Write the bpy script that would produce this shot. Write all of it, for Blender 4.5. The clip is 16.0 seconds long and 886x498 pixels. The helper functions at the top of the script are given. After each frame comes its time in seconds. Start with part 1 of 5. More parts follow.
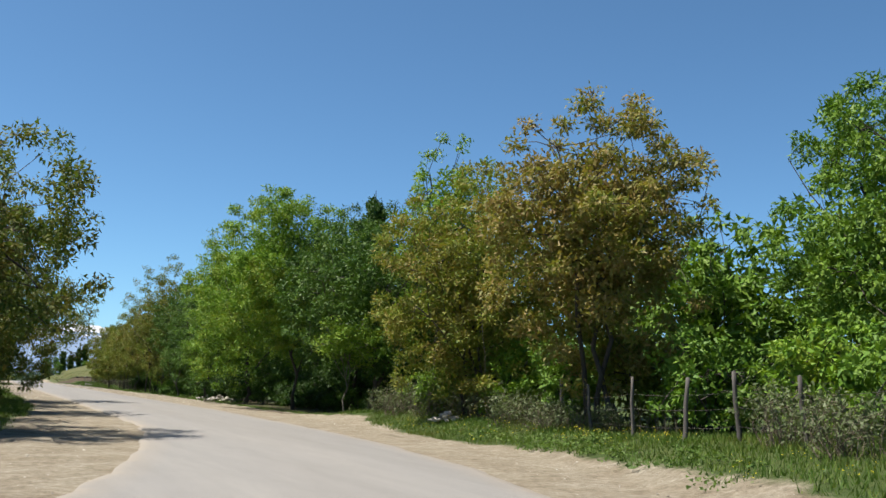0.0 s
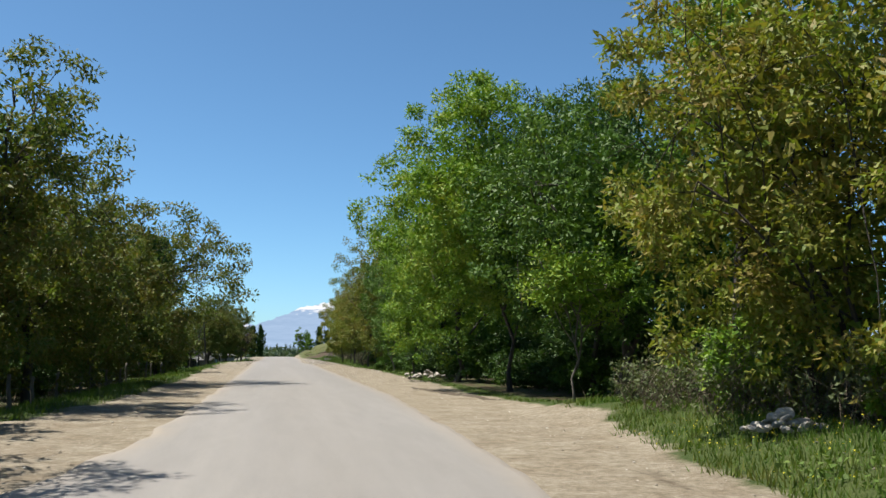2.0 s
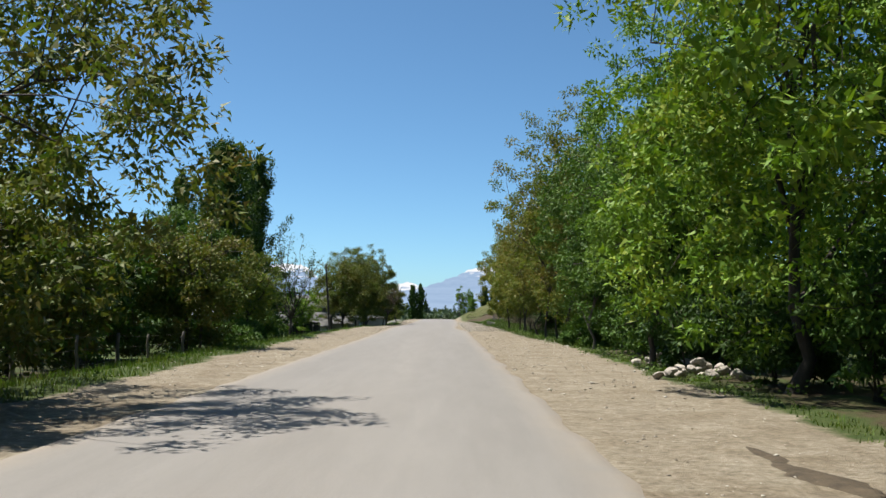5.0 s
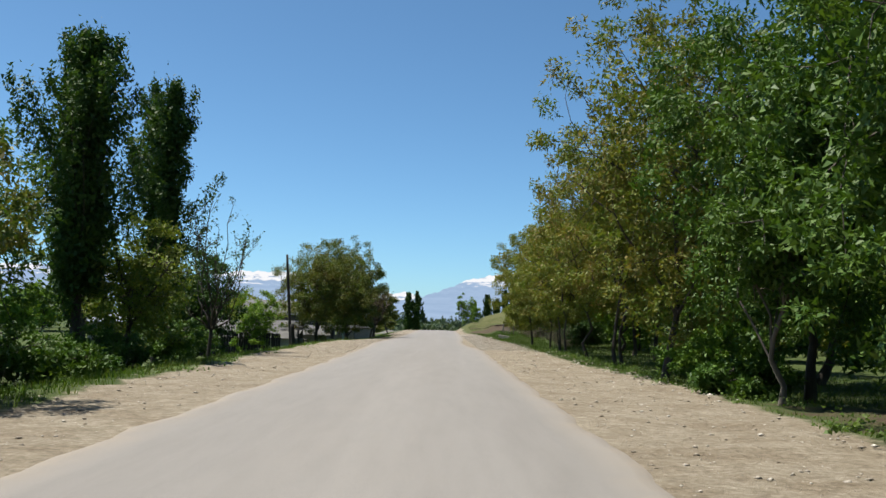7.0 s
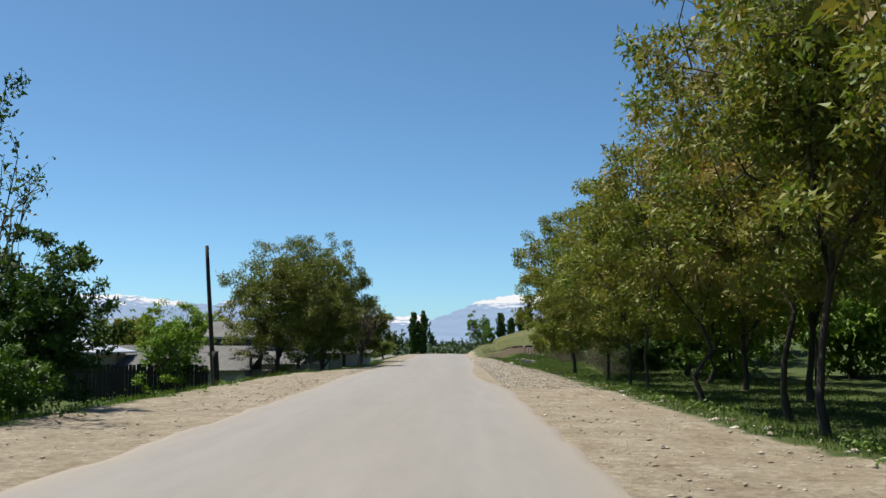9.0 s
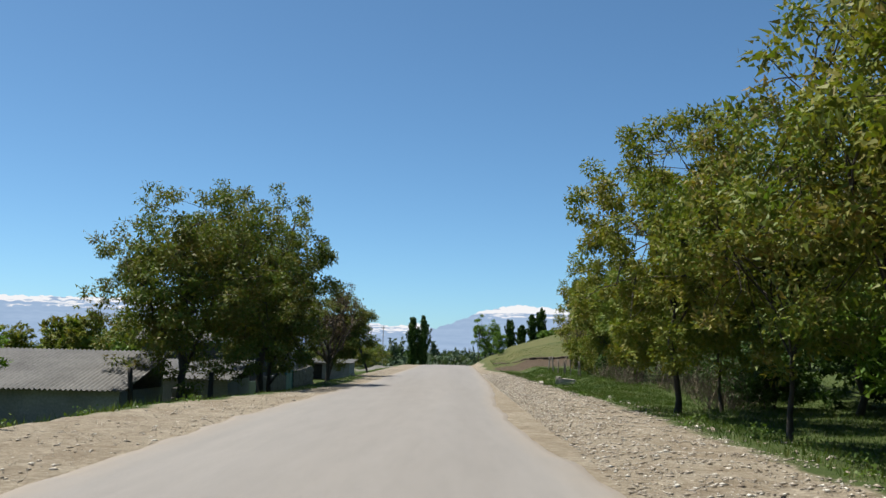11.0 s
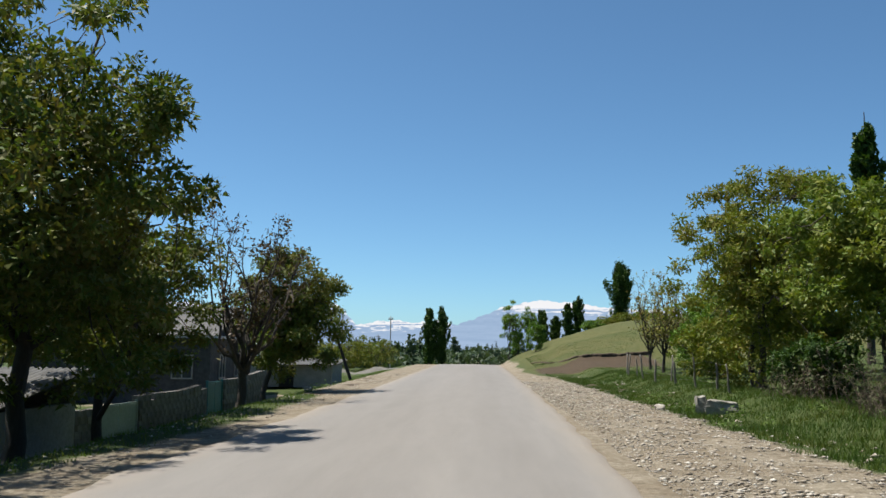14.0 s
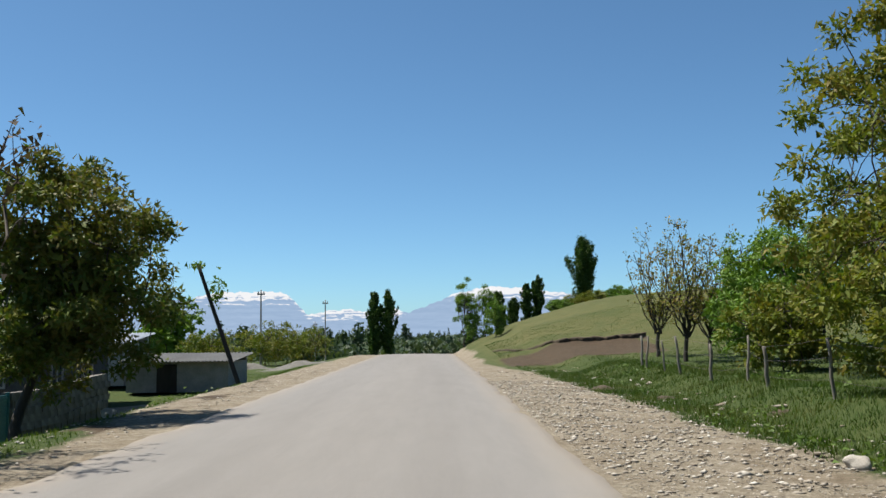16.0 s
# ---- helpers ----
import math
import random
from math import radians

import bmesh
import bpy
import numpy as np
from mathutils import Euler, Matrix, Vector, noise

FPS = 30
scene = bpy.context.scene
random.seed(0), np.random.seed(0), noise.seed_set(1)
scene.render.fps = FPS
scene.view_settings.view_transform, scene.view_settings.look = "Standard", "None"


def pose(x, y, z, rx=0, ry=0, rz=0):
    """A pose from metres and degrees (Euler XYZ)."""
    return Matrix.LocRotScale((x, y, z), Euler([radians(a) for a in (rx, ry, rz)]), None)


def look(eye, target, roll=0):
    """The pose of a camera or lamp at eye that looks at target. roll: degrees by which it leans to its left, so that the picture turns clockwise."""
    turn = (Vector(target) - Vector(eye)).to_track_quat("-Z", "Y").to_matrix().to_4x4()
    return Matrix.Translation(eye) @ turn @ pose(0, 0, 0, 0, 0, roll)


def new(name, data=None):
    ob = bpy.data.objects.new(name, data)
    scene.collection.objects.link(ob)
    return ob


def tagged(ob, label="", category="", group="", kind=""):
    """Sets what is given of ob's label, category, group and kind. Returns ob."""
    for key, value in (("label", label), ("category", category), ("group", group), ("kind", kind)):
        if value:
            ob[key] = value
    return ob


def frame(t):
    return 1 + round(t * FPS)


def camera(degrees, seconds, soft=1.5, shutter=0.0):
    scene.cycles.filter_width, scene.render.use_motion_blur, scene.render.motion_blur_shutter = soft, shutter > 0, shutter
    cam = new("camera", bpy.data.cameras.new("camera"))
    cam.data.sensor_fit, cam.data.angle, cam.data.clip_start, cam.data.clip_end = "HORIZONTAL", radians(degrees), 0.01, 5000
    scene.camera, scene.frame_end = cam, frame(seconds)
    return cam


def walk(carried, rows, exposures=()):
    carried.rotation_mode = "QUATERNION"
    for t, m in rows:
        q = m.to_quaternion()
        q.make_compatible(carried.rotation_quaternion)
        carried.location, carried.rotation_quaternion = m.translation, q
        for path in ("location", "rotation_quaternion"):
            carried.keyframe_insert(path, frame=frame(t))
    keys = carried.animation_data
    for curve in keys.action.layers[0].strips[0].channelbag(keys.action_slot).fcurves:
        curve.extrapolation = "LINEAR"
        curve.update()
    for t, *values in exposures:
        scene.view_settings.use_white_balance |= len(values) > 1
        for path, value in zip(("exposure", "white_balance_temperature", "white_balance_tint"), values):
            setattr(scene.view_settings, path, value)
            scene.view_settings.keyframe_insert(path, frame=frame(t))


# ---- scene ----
LENS = 49.39
cam = camera(LENS, 16.0, soft=1.5)
ROWS = [
    (0.0, -7.281, 0.000, 1.411, -24.92, 8.15, 1.76),
    (0.5, -5.297, 3.616, 1.425, -21.57, 7.56, 1.50),
    (1.0, -3.602, 7.294, 1.425, -18.34, 6.76, 1.35),
    (1.5, -2.020, 11.440, 1.422, -14.26, 6.08, 1.00),
    (2.0, -0.911, 15.642, 1.416, -9.82, 6.06, 0.43),
    (2.5, -0.154, 19.675, 1.433, -5.94, 6.19, -0.17),
    (3.0, 0.533, 24.295, 1.453, -2.53, 6.09, -0.89),
    (3.5, 0.769, 28.639, 1.427, -0.68, 5.67, -0.25),
    (4.0, 1.048, 33.338, 1.417, -0.19, 4.67, 0.37),
    (4.5, 1.128, 38.233, 1.431, -0.28, 3.81, 0.20),
    (4.7, 1.247, 40.484, 1.410, -0.12, 3.73, 0.34),
    (6.8, 0.974, 62.684, 1.394, 0.26, 4.15, 1.96),
    (7.0, 0.809, 65.048, 1.388, 0.01, 4.34, 1.46),
    (7.5, 0.916, 69.635, 1.362, 0.12, 4.73, 1.04),
    (8.0, 0.937, 74.688, 1.338, 0.20, 5.16, 0.74),
    (8.5, 1.097, 79.860, 1.348, 0.41, 5.40, 0.51),
    (9.0, 1.164, 84.974, 1.355, 0.57, 5.66, 0.33),
    (9.5, 1.129, 89.839, 1.354, 0.48, 5.77, -0.09),
    (9.7, 1.103, 91.823, 1.362, 0.43, 5.78, -0.04),
    (11.8, 1.033, 113.758, 1.374, 1.14, 6.52, 1.91),
    (12.0, 0.972, 115.390, 1.368, 1.11, 6.56, 1.71),
    (12.5, 0.824, 119.366, 1.420, 1.31, 6.35, 1.45),
    (13.0, 0.912, 123.053, 1.400, 1.85, 6.07, 1.21),
    (13.5, 0.857, 126.853, 1.401, 2.07, 5.91, 0.94),
    (14.0, 0.841, 130.503, 1.404, 2.08, 5.97, 0.81),
    (14.5, 0.886, 134.332, 1.386, 1.79, 6.13, 0.57),
    (15.0, 1.072, 138.247, 1.423, 1.03, 6.04, -0.18),
    (15.5, 1.085, 141.668, 1.381, 0.11, 5.86, -0.37),
    (16.0, 1.110, 145.408, 1.361, -0.87, 5.24, -0.57),
]
walk(cam, [(t, pose(x, y, z, 90 + pitch, 0, yaw) @ pose(0, 0, 0, 0, 0, roll)) for t, x, y, z, yaw, pitch, roll in ROWS],
     exposures=[(0.0, 0.72), (4.5, 0.63), (9.5, 0.52), (16.0, 0.49)])

# ---- light ----
SUN_AZ, SUN_EL = 291.0, 64.0          # degrees clockwise from +y, and above the horizon
world = bpy.data.worlds.new("sky")
scene.world = world
world.use_nodes = True
wn = world.node_tree.nodes
sky = wn.new("ShaderNodeTexSky")
sky.sky_type = "NISHITA"
sky.sun_disc = False
sky.sun_elevation = radians(SUN_EL)
sky.sun_rotation = radians(SUN_AZ)
sky.altitude = 900
sky.air_density, sky.dust_density, sky.ozone_density = 0.7, 1.0, 5.0
wn["Background"].inputs["Strength"].default_value = 0.102
tint = wn.new("ShaderNodeMix")
tint.data_type, tint.blend_type = "RGBA", "MULTIPLY"
tint.inputs[0].default_value = 1.0
tint.inputs[7].default_value = (0.765, 0.985, 0.965, 1)
world.node_tree.links.new(sky.outputs[0], tint.inputs[6])
world.node_tree.links.new(tint.outputs[2], wn["Background"].inputs["Color"])
sun_data = bpy.data.lights.new("sun", "SUN")
sun_data.energy, sun_data.angle, sun_data.color = 6.4, radians(0.53), (1.0, 0.95, 0.87)
sun = new("sun", sun_data)
az, el = radians(SUN_AZ), radians(SUN_EL)
sun_from = Vector((math.sin(az) * math.cos(el), math.cos(az) * math.cos(el), math.sin(el)))
sun.matrix_world = look(sun_from * 60, (0, 0, 0))


# ---- materials ----
def material(name, rough=0.8, spec=0.3):
    m = bpy.data.materials.new(name)
    m.use_nodes = True
    b = m.node_tree.nodes["Principled BSDF"]
    b.inputs["Roughness"].default_value = rough
    b.inputs["Specular IOR Level"].default_value = spec
    return m, m.node_tree.nodes, m.node_tree.links, b


def node(nodes, kind, **kw):
    n = nodes.new("ShaderNode" + kind)
    for k, v in kw.items():
        n.inputs[k.replace("_", " ")].default_value = v
    return n


def noise_tex(nodes, links, scale, detail=4.0, rough=0.6, coord="Object", stretch=None):
    tc = nodes.new("ShaderNodeTexCoord")
    n = node(nodes, "TexNoise", Scale=scale, Detail=detail, Roughness=rough)
    if stretch:
        mp = nodes.new("ShaderNodeMapping")
        mp.inputs["Scale"].default_value = stretch
        links.new(tc.outputs[coord], mp.inputs[0])
        links.new(mp.outputs[0], n.inputs["Vector"])
    else:
        links.new(tc.outputs[coord], n.inputs["Vector"])
    return n


def ramp(nodes, links, source, stops):
    r = nodes.new("ShaderNodeValToRGB")
    e = r.color_ramp.elements
    while len(e) < len(stops):
        e.new(0.5)
    for k, (p, c) in zip(e, stops):
        k.position, k.color = p, (*c, 1)
    links.new(source, r.inputs[0])
    return r


def mix(nodes, links, fac, a, b, mode="MIX"):
    m = nodes.new("ShaderNodeMix")
    m.data_type, m.blend_type = "RGBA", mode
    for src, k in ((fac, 0), (a, 6), (b, 7)):
        if isinstance(src, (int, float)):
            m.inputs[k].default_value = src
        elif isinstance(src, tuple):
            m.inputs[k].default_value = (*src, 1)
        else:
            links.new(src, m.inputs[k])
    return m.outputs[2]


def bump(nodes, links, bsdf, height, strength=0.4, dist=0.02):
    b = node(nodes, "Bump", Strength=strength, Distance=dist)
    links.new(height, b.inputs["Height"])
    links.new(b.outputs[0], bsdf.inputs["Normal"])


def two_tone(name, a, b, scale, c=None, fine=40.0, rough=0.85, bump_d=0.01, stretch=None, spec=0.3, random_tone=0.0):
    """A surface with a coarse and a fine variation of colour and a fine relief."""
    m, n, l, bs = material(name, rough, spec)
    big = noise_tex(n, l, scale, 5, 0.65, stretch=stretch)
    small = noise_tex(n, l, fine, 5, 0.7, stretch=stretch)
    stops = [(0.3, a), (0.7, b)] if c is None else [(0.25, a), (0.5, b), (0.75, c)]
    base = ramp(n, l, big.outputs[0], stops).outputs[0]
    grey = ramp(n, l, small.outputs[0], [(0.3, (0.62, 0.62, 0.62)), (0.7, (1.0, 1.0, 1.0))]).outputs[0]
    col = mix(n, l, 1.0, base, grey, "MULTIPLY")
    if random_tone:
        oi = n.new("ShaderNodeObjectInfo")
        tone = ramp(n, l, oi.outputs["Random"], [(0.0, (1 - random_tone,) * 3), (1.0, (1.0, 1.0, 1.0))]).outputs[0]
        col = mix(n, l, 1.0, col, tone, "MULTIPLY")
    l.new(col, bs.inputs["Base Color"])
    bump(n, l, bs, small.outputs[0], 0.6, bump_d)
    return m


def leaf_material(name, tones, through_light=0.19):
    """Leaves: each blade takes one of the tones, drifting slowly through the crown."""
    m, n, l, bs = material(name, 0.55, 0.16)
    tones = [tuple(0.76 * c for c in t) for t in tones]
    geo = n.new("ShaderNodeNewGeometry")
    drift = noise_tex(n, l, 0.55, 2, 0.5)
    add = n.new("ShaderNodeMath")
    add.operation = "MULTIPLY_ADD"
    add.inputs[1].default_value, add.inputs[2].default_value = 0.55, 0.0
    l.new(geo.outputs["Random Per Island"], add.inputs[0])
    s = n.new("ShaderNodeMath")
    s.operation = "MULTIPLY_ADD"
    s.inputs[1].default_value = 1.1
    l.new(drift.outputs[0], s.inputs[0])
    sub = n.new("ShaderNodeMath")
    sub.operation = "SUBTRACT"
    sub.inputs[1].default_value = 0.32
    l.new(add.outputs[0], sub.inputs[0])
    l.new(sub.outputs[0], s.inputs[2])
    k = len(tones) - 1
    col = ramp(n, l, s.outputs[0], [(0.12 + 0.76 * i / k, t) for i, t in enumerate(tones)]).outputs[0]
    l.new(col, bs.inputs["Base Color"])
    tr = n.new("ShaderNodeBsdfTranslucent")
    warm = mix(n, l, 1.0, col, (1.2, 1.3, 0.5), "MULTIPLY")
    l.new(warm, tr.inputs[0])
    ms = n.new("ShaderNodeMixShader")
    ms.inputs[0].default_value = through_light
    l.new(bs.outputs[0], ms.inputs[1])
    l.new(tr.outputs[0], ms.inputs[2])
    l.new(ms.outputs[0], n["Material Output"].inputs[0])
    return m


LEAF = {
    "walnut": leaf_material("walnut_leaf", [(0.10, 0.165, 0.024), (0.15, 0.19, 0.034), (0.19, 0.188, 0.04), (0.215, 0.155, 0.04)], 0.27),
    "ochre": leaf_material("ochre_walnut_leaf", [(0.13, 0.20, 0.028), (0.19, 0.225, 0.036), (0.235, 0.22, 0.045), (0.25, 0.185, 0.048)], 0.27),
    # walnut tones darkened to stand for the backlit sides of the left trees
    "backlit": leaf_material("backlit_walnut_leaf", [(0.08, 0.14, 0.024), (0.125, 0.165, 0.03), (0.16, 0.16, 0.036), (0.175, 0.135, 0.036)], 0.24),
    "brown": leaf_material("bronze_leaf", [(0.17, 0.215, 0.036), (0.23, 0.22, 0.05), (0.275, 0.21, 0.065), (0.28, 0.18, 0.065)], 0.27),
    "bright": leaf_material("bright_leaf", [(0.10, 0.20, 0.02), (0.15, 0.27, 0.026), (0.21, 0.32, 0.034), (0.28, 0.32, 0.044)], 0.2),
    "green": leaf_material("green_leaf", [(0.085, 0.18, 0.024), (0.135, 0.235, 0.03), (0.19, 0.285, 0.038)]),
    "lime": leaf_material("lime_green_leaf", [(0.085, 0.15, 0.022), (0.14, 0.20, 0.03), (0.19, 0.23, 0.038), (0.23, 0.235, 0.05)], 0.24),
    # poplar green; also paints shade into thicket bushes
    "dark": leaf_material("poplar_and_shade_leaf", [(0.03, 0.07, 0.016), (0.05, 0.10, 0.02), (0.08, 0.135, 0.025)], 0.2),
    "olive": leaf_material("olive_leaf", [(0.105, 0.155, 0.02), (0.155, 0.19, 0.025), (0.20, 0.205, 0.035), (0.23, 0.18, 0.035)], 0.27),
    # deep green; also darkens crowns and bushes that stand in shade
    "deep": leaf_material("deep_green_shade_leaf", [(0.045, 0.105, 0.018), (0.075, 0.145, 0.022), (0.11, 0.18, 0.028)]),
    "grass": leaf_material("grass_blade", [(0.06, 0.125, 0.02), (0.095, 0.165, 0.026), (0.13, 0.185, 0.034), (0.18, 0.185, 0.055)], 0.25),
    "turf": leaf_material("short_turf_blade", [(0.045, 0.095, 0.018), (0.07, 0.125, 0.022), (0.10, 0.145, 0.028), (0.14, 0.15, 0.042)], 0.25),
    "weed": leaf_material("weed_leaf", [(0.08, 0.14, 0.03), (0.11, 0.18, 0.035), (0.15, 0.21, 0.05)], 0.25),
    # greyed green, with the haze over the distant woods put into the tone
    "far": leaf_material("hazed_far_leaf", [(0.045, 0.075, 0.045), (0.06, 0.095, 0.05), (0.09, 0.12, 0.06)], 0.2),
    "bud": leaf_material("dark_bronze_bud", [(0.055, 0.045, 0.025), (0.085, 0.06, 0.035), (0.12, 0.08, 0.045), (0.11, 0.105, 0.04)], 0.15),
    "sage": leaf_material("sage_leaf", [(0.09, 0.115, 0.05), (0.13, 0.16, 0.07), (0.18, 0.205, 0.10)], 0.2),
    "flower": leaf_material("yellow_petal", [(0.55, 0.46, 0.03), (0.7, 0.6, 0.05), (0.45, 0.45, 0.05)], 0.2),
    "twig": two_tone("dry_stems", (0.0936, 0.072, 0.0468), (0.194, 0.158, 0.108), 3.0),
}
BARK = two_tone("bark", (0.0396, 0.0324, 0.0252), (0.0864, 0.072, 0.0576), 2.0, fine=30, bump_d=0.03, stretch=(1, 1, 0.25))
PALE_BARK = two_tone("pale_bark", (0.0864, 0.0756, 0.0612), (0.173, 0.151, 0.122), 2.0, fine=30, bump_d=0.02, stretch=(1, 1, 0.25))


def asphalt_material():
    m, n, l, bs = material("asphalt", 0.85, 0.25)
    big = noise_tex(n, l, 0.35, 5, 0.6, stretch=(1.6, 0.06, 1))
    mid = noise_tex(n, l, 3.0, 6, 0.7, stretch=(1, 0.12, 1))
    fine = noise_tex(n, l, 90.0, 3, 0.7)
    base = ramp(n, l, big.outputs[0], [(0.3, (0.176, 0.164, 0.149)), (0.55, (0.198, 0.186, 0.171)), (0.75, (0.222, 0.207, 0.187))]).outputs[0]
    blot = ramp(n, l, mid.outputs[0], [(0.3, (0.9, 0.9, 0.9)), (0.6, (1.0, 1.0, 1.0))]).outputs[0]
    grit = ramp(n, l, fine.outputs[0], [(0.3, (0.78, 0.78, 0.78)), (0.7, (1.05, 1.05, 1.05))]).outputs[0]
    col = mix(n, l, 1.0, mix(n, l, 1.0, base, blot, "MULTIPLY"), grit, "MULTIPLY")
    at = n.new("ShaderNodeAttribute")
    at.attribute_name = "dust"
    dn = noise_tex(n, l, 1.3, 5, 0.7)
    sm = n.new("ShaderNodeMath")
    sm.operation = "MULTIPLY"
    l.new(at.outputs["Fac"], sm.inputs[0])
    l.new(ramp(n, l, dn.outputs[0], [(0.25, (0.25,) * 3), (0.65, (1.0,) * 3)]).outputs[0], sm.inputs[1])
    l.new(mix(n, l, sm.outputs[0], col, (0.238, 0.196, 0.144)), bs.inputs["Base Color"])
    bump(n, l, bs, fine.outputs[0], 0.5, 0.006)
    return m


def ground_material():
    """Sandy verge, grass and bare earth, laid out by two attributes of the sheet."""
    m, n, l, bs = material("ground", 0.95, 0.15)

    def attr(name):
        a = n.new("ShaderNodeAttribute")
        a.attribute_name = name
        return a.outputs["Fac"]

    wob = noise_tex(n, l, 0.9, 6, 0.7)
    fine = noise_tex(n, l, 14.0, 6, 0.75)
    grit = noise_tex(n, l, 70.0, 3, 0.7)
    sand = ramp(n, l, fine.outputs[0], [(0.25, (0.13, 0.108, 0.0778)), (0.5, (0.248, 0.216, 0.162)), (0.72, (0.36, 0.324, 0.259))]).outputs[0]
    patch = ramp(n, l, wob.outputs[0], [(0.3, (0.66, 0.60, 0.54)), (0.62, (1.0, 1.0, 1.0))]).outputs[0]
    sand = mix(n, l, 1.0, sand, patch, "MULTIPLY")
    mid = noise_tex(n, l, 4.5, 5, 0.7)
    sand = mix(n, l, 1.0, sand, ramp(n, l, mid.outputs[0], [(0.32, (0.72, 0.70, 0.67)), (0.6, (1.08, 1.08, 1.08))]).outputs[0], "MULTIPLY")
    grass = ramp(n, l, fine.outputs[0], [(0.25, (0.028, 0.047, 0.0125)), (0.5, (0.048, 0.069, 0.020)), (0.75, (0.072, 0.086, 0.030))]).outputs[0]
    gp = ramp(n, l, wob.outputs[0], [(0.3, (0.75, 0.85, 0.7)), (0.65, (1.15, 1.05, 1.0))]).outputs[0]
    grass = mix(n, l, 1.0, grass, gp, "MULTIPLY")
    turf = ramp(n, l, fine.outputs[0], [(0.25, (0.062, 0.066, 0.026)), (0.5, (0.092, 0.094, 0.038)), (0.75, (0.125, 0.115, 0.054))]).outputs[0]
    turf = mix(n, l, 1.0, turf, gp, "MULTIPLY")
    grass = mix(n, l, attr("dry"), grass, turf)
    earth = ramp(n, l, fine.outputs[0], [(0.3, (0.044, 0.032, 0.020)), (0.7, (0.096, 0.070, 0.045))]).outputs[0]
    earth = mix(n, l, 1.0, earth, ramp(n, l, mid.outputs[0], [(0.35, (0.7, 0.72, 0.72)), (0.65, (1.1, 1.05, 1.0))]).outputs[0], "MULTIPLY")

    def edge(a):
        s = n.new("ShaderNodeMath")
        s.operation = "MULTIPLY_ADD"
        s.inputs[1].default_value, s.inputs[2].default_value = 0.9, -0.45
        l.new(wob.outputs[0], s.inputs[0])
        t = n.new("ShaderNodeMath")
        l.new(a, t.inputs[0])
        l.new(s.outputs[0], t.inputs[1])
        return ramp(n, l, t.outputs[0], [(0.4, (0, 0, 0)), (0.6, (1, 1, 1))]).outputs[0]

    col = mix(n, l, edge(attr("verge")), grass, sand)
    col = mix(n, l, edge(attr("earth")), col, earth)
    g = ramp(n, l, grit.outputs[0], [(0.3, (0.72, 0.72, 0.72)), (0.7, (1.08, 1.08, 1.08))]).outputs[0]
    l.new(mix(n, l, 1.0, col, g, "MULTIPLY"), bs.inputs["Base Color"])
    bump(n, l, bs, fine.outputs[0], 0.8, 0.05)
    return m


ASPHALT, GROUND = asphalt_material(), ground_material()
STONE = two_tone("pale_stone", (0.38, 0.33, 0.275), (0.58, 0.53, 0.46), 6.0, fine=50, random_tone=0.35)
WOOD_POST = two_tone("weathered_wood", (0.115, 0.0972, 0.0792), (0.202, 0.18, 0.151), 2.0, fine=25, stretch=(1, 1, 0.15))
DARK_POLE = two_tone("tarred_wood", (0.0252, 0.0216, 0.0194), (0.054, 0.0446, 0.036), 1.0, fine=20, stretch=(1, 1, 0.1))


# ---- ground and road ----
def bend(y):
    """x of the road's middle line: straight beyond y = 36, a left-hand bend before it."""
    y = np.asarray(y, float)
    u = np.clip(36.0 - y, 0, 37.0)
    k = 8.35 / 36.0 ** 2.45
    return -k * u ** 2.45 - np.where(y < -1, (-1 - y) * k * 2.45 * 37.0 ** 1.45, 0)


def wave(x, y, s, seed=0):
    """Cheap smooth unevenness in -1..1."""
    a = seed * 1.7
    return (np.sin(x * s + 1.3 * np.sin(y * s * 0.7 + a) + a) + np.sin(y * s * 1.3 + 1.1 * np.sin(x * s * 0.9 + 2 * a)) + np.sin((x + y) * s * 2.1 + a)) / 3


def step(a, b, v):
    t = np.clip((v - a) / (b - a), 0, 1)
    return t * t * (3 - 2 * t)


CREST = 222.0


def road_z(y):
    y = np.asarray(y, float)
    d = np.clip(y - CREST, 0, None)
    return -np.minimum(d * d / 700.0, 0.034 * d) * (d < 160) - 5.5 * (d >= 160)


def off_road(x, y):
    """Distance sideways from the middle line, right positive."""
    return (x - bend(y)) * np.where(y < 36, 0.93, 1.0)


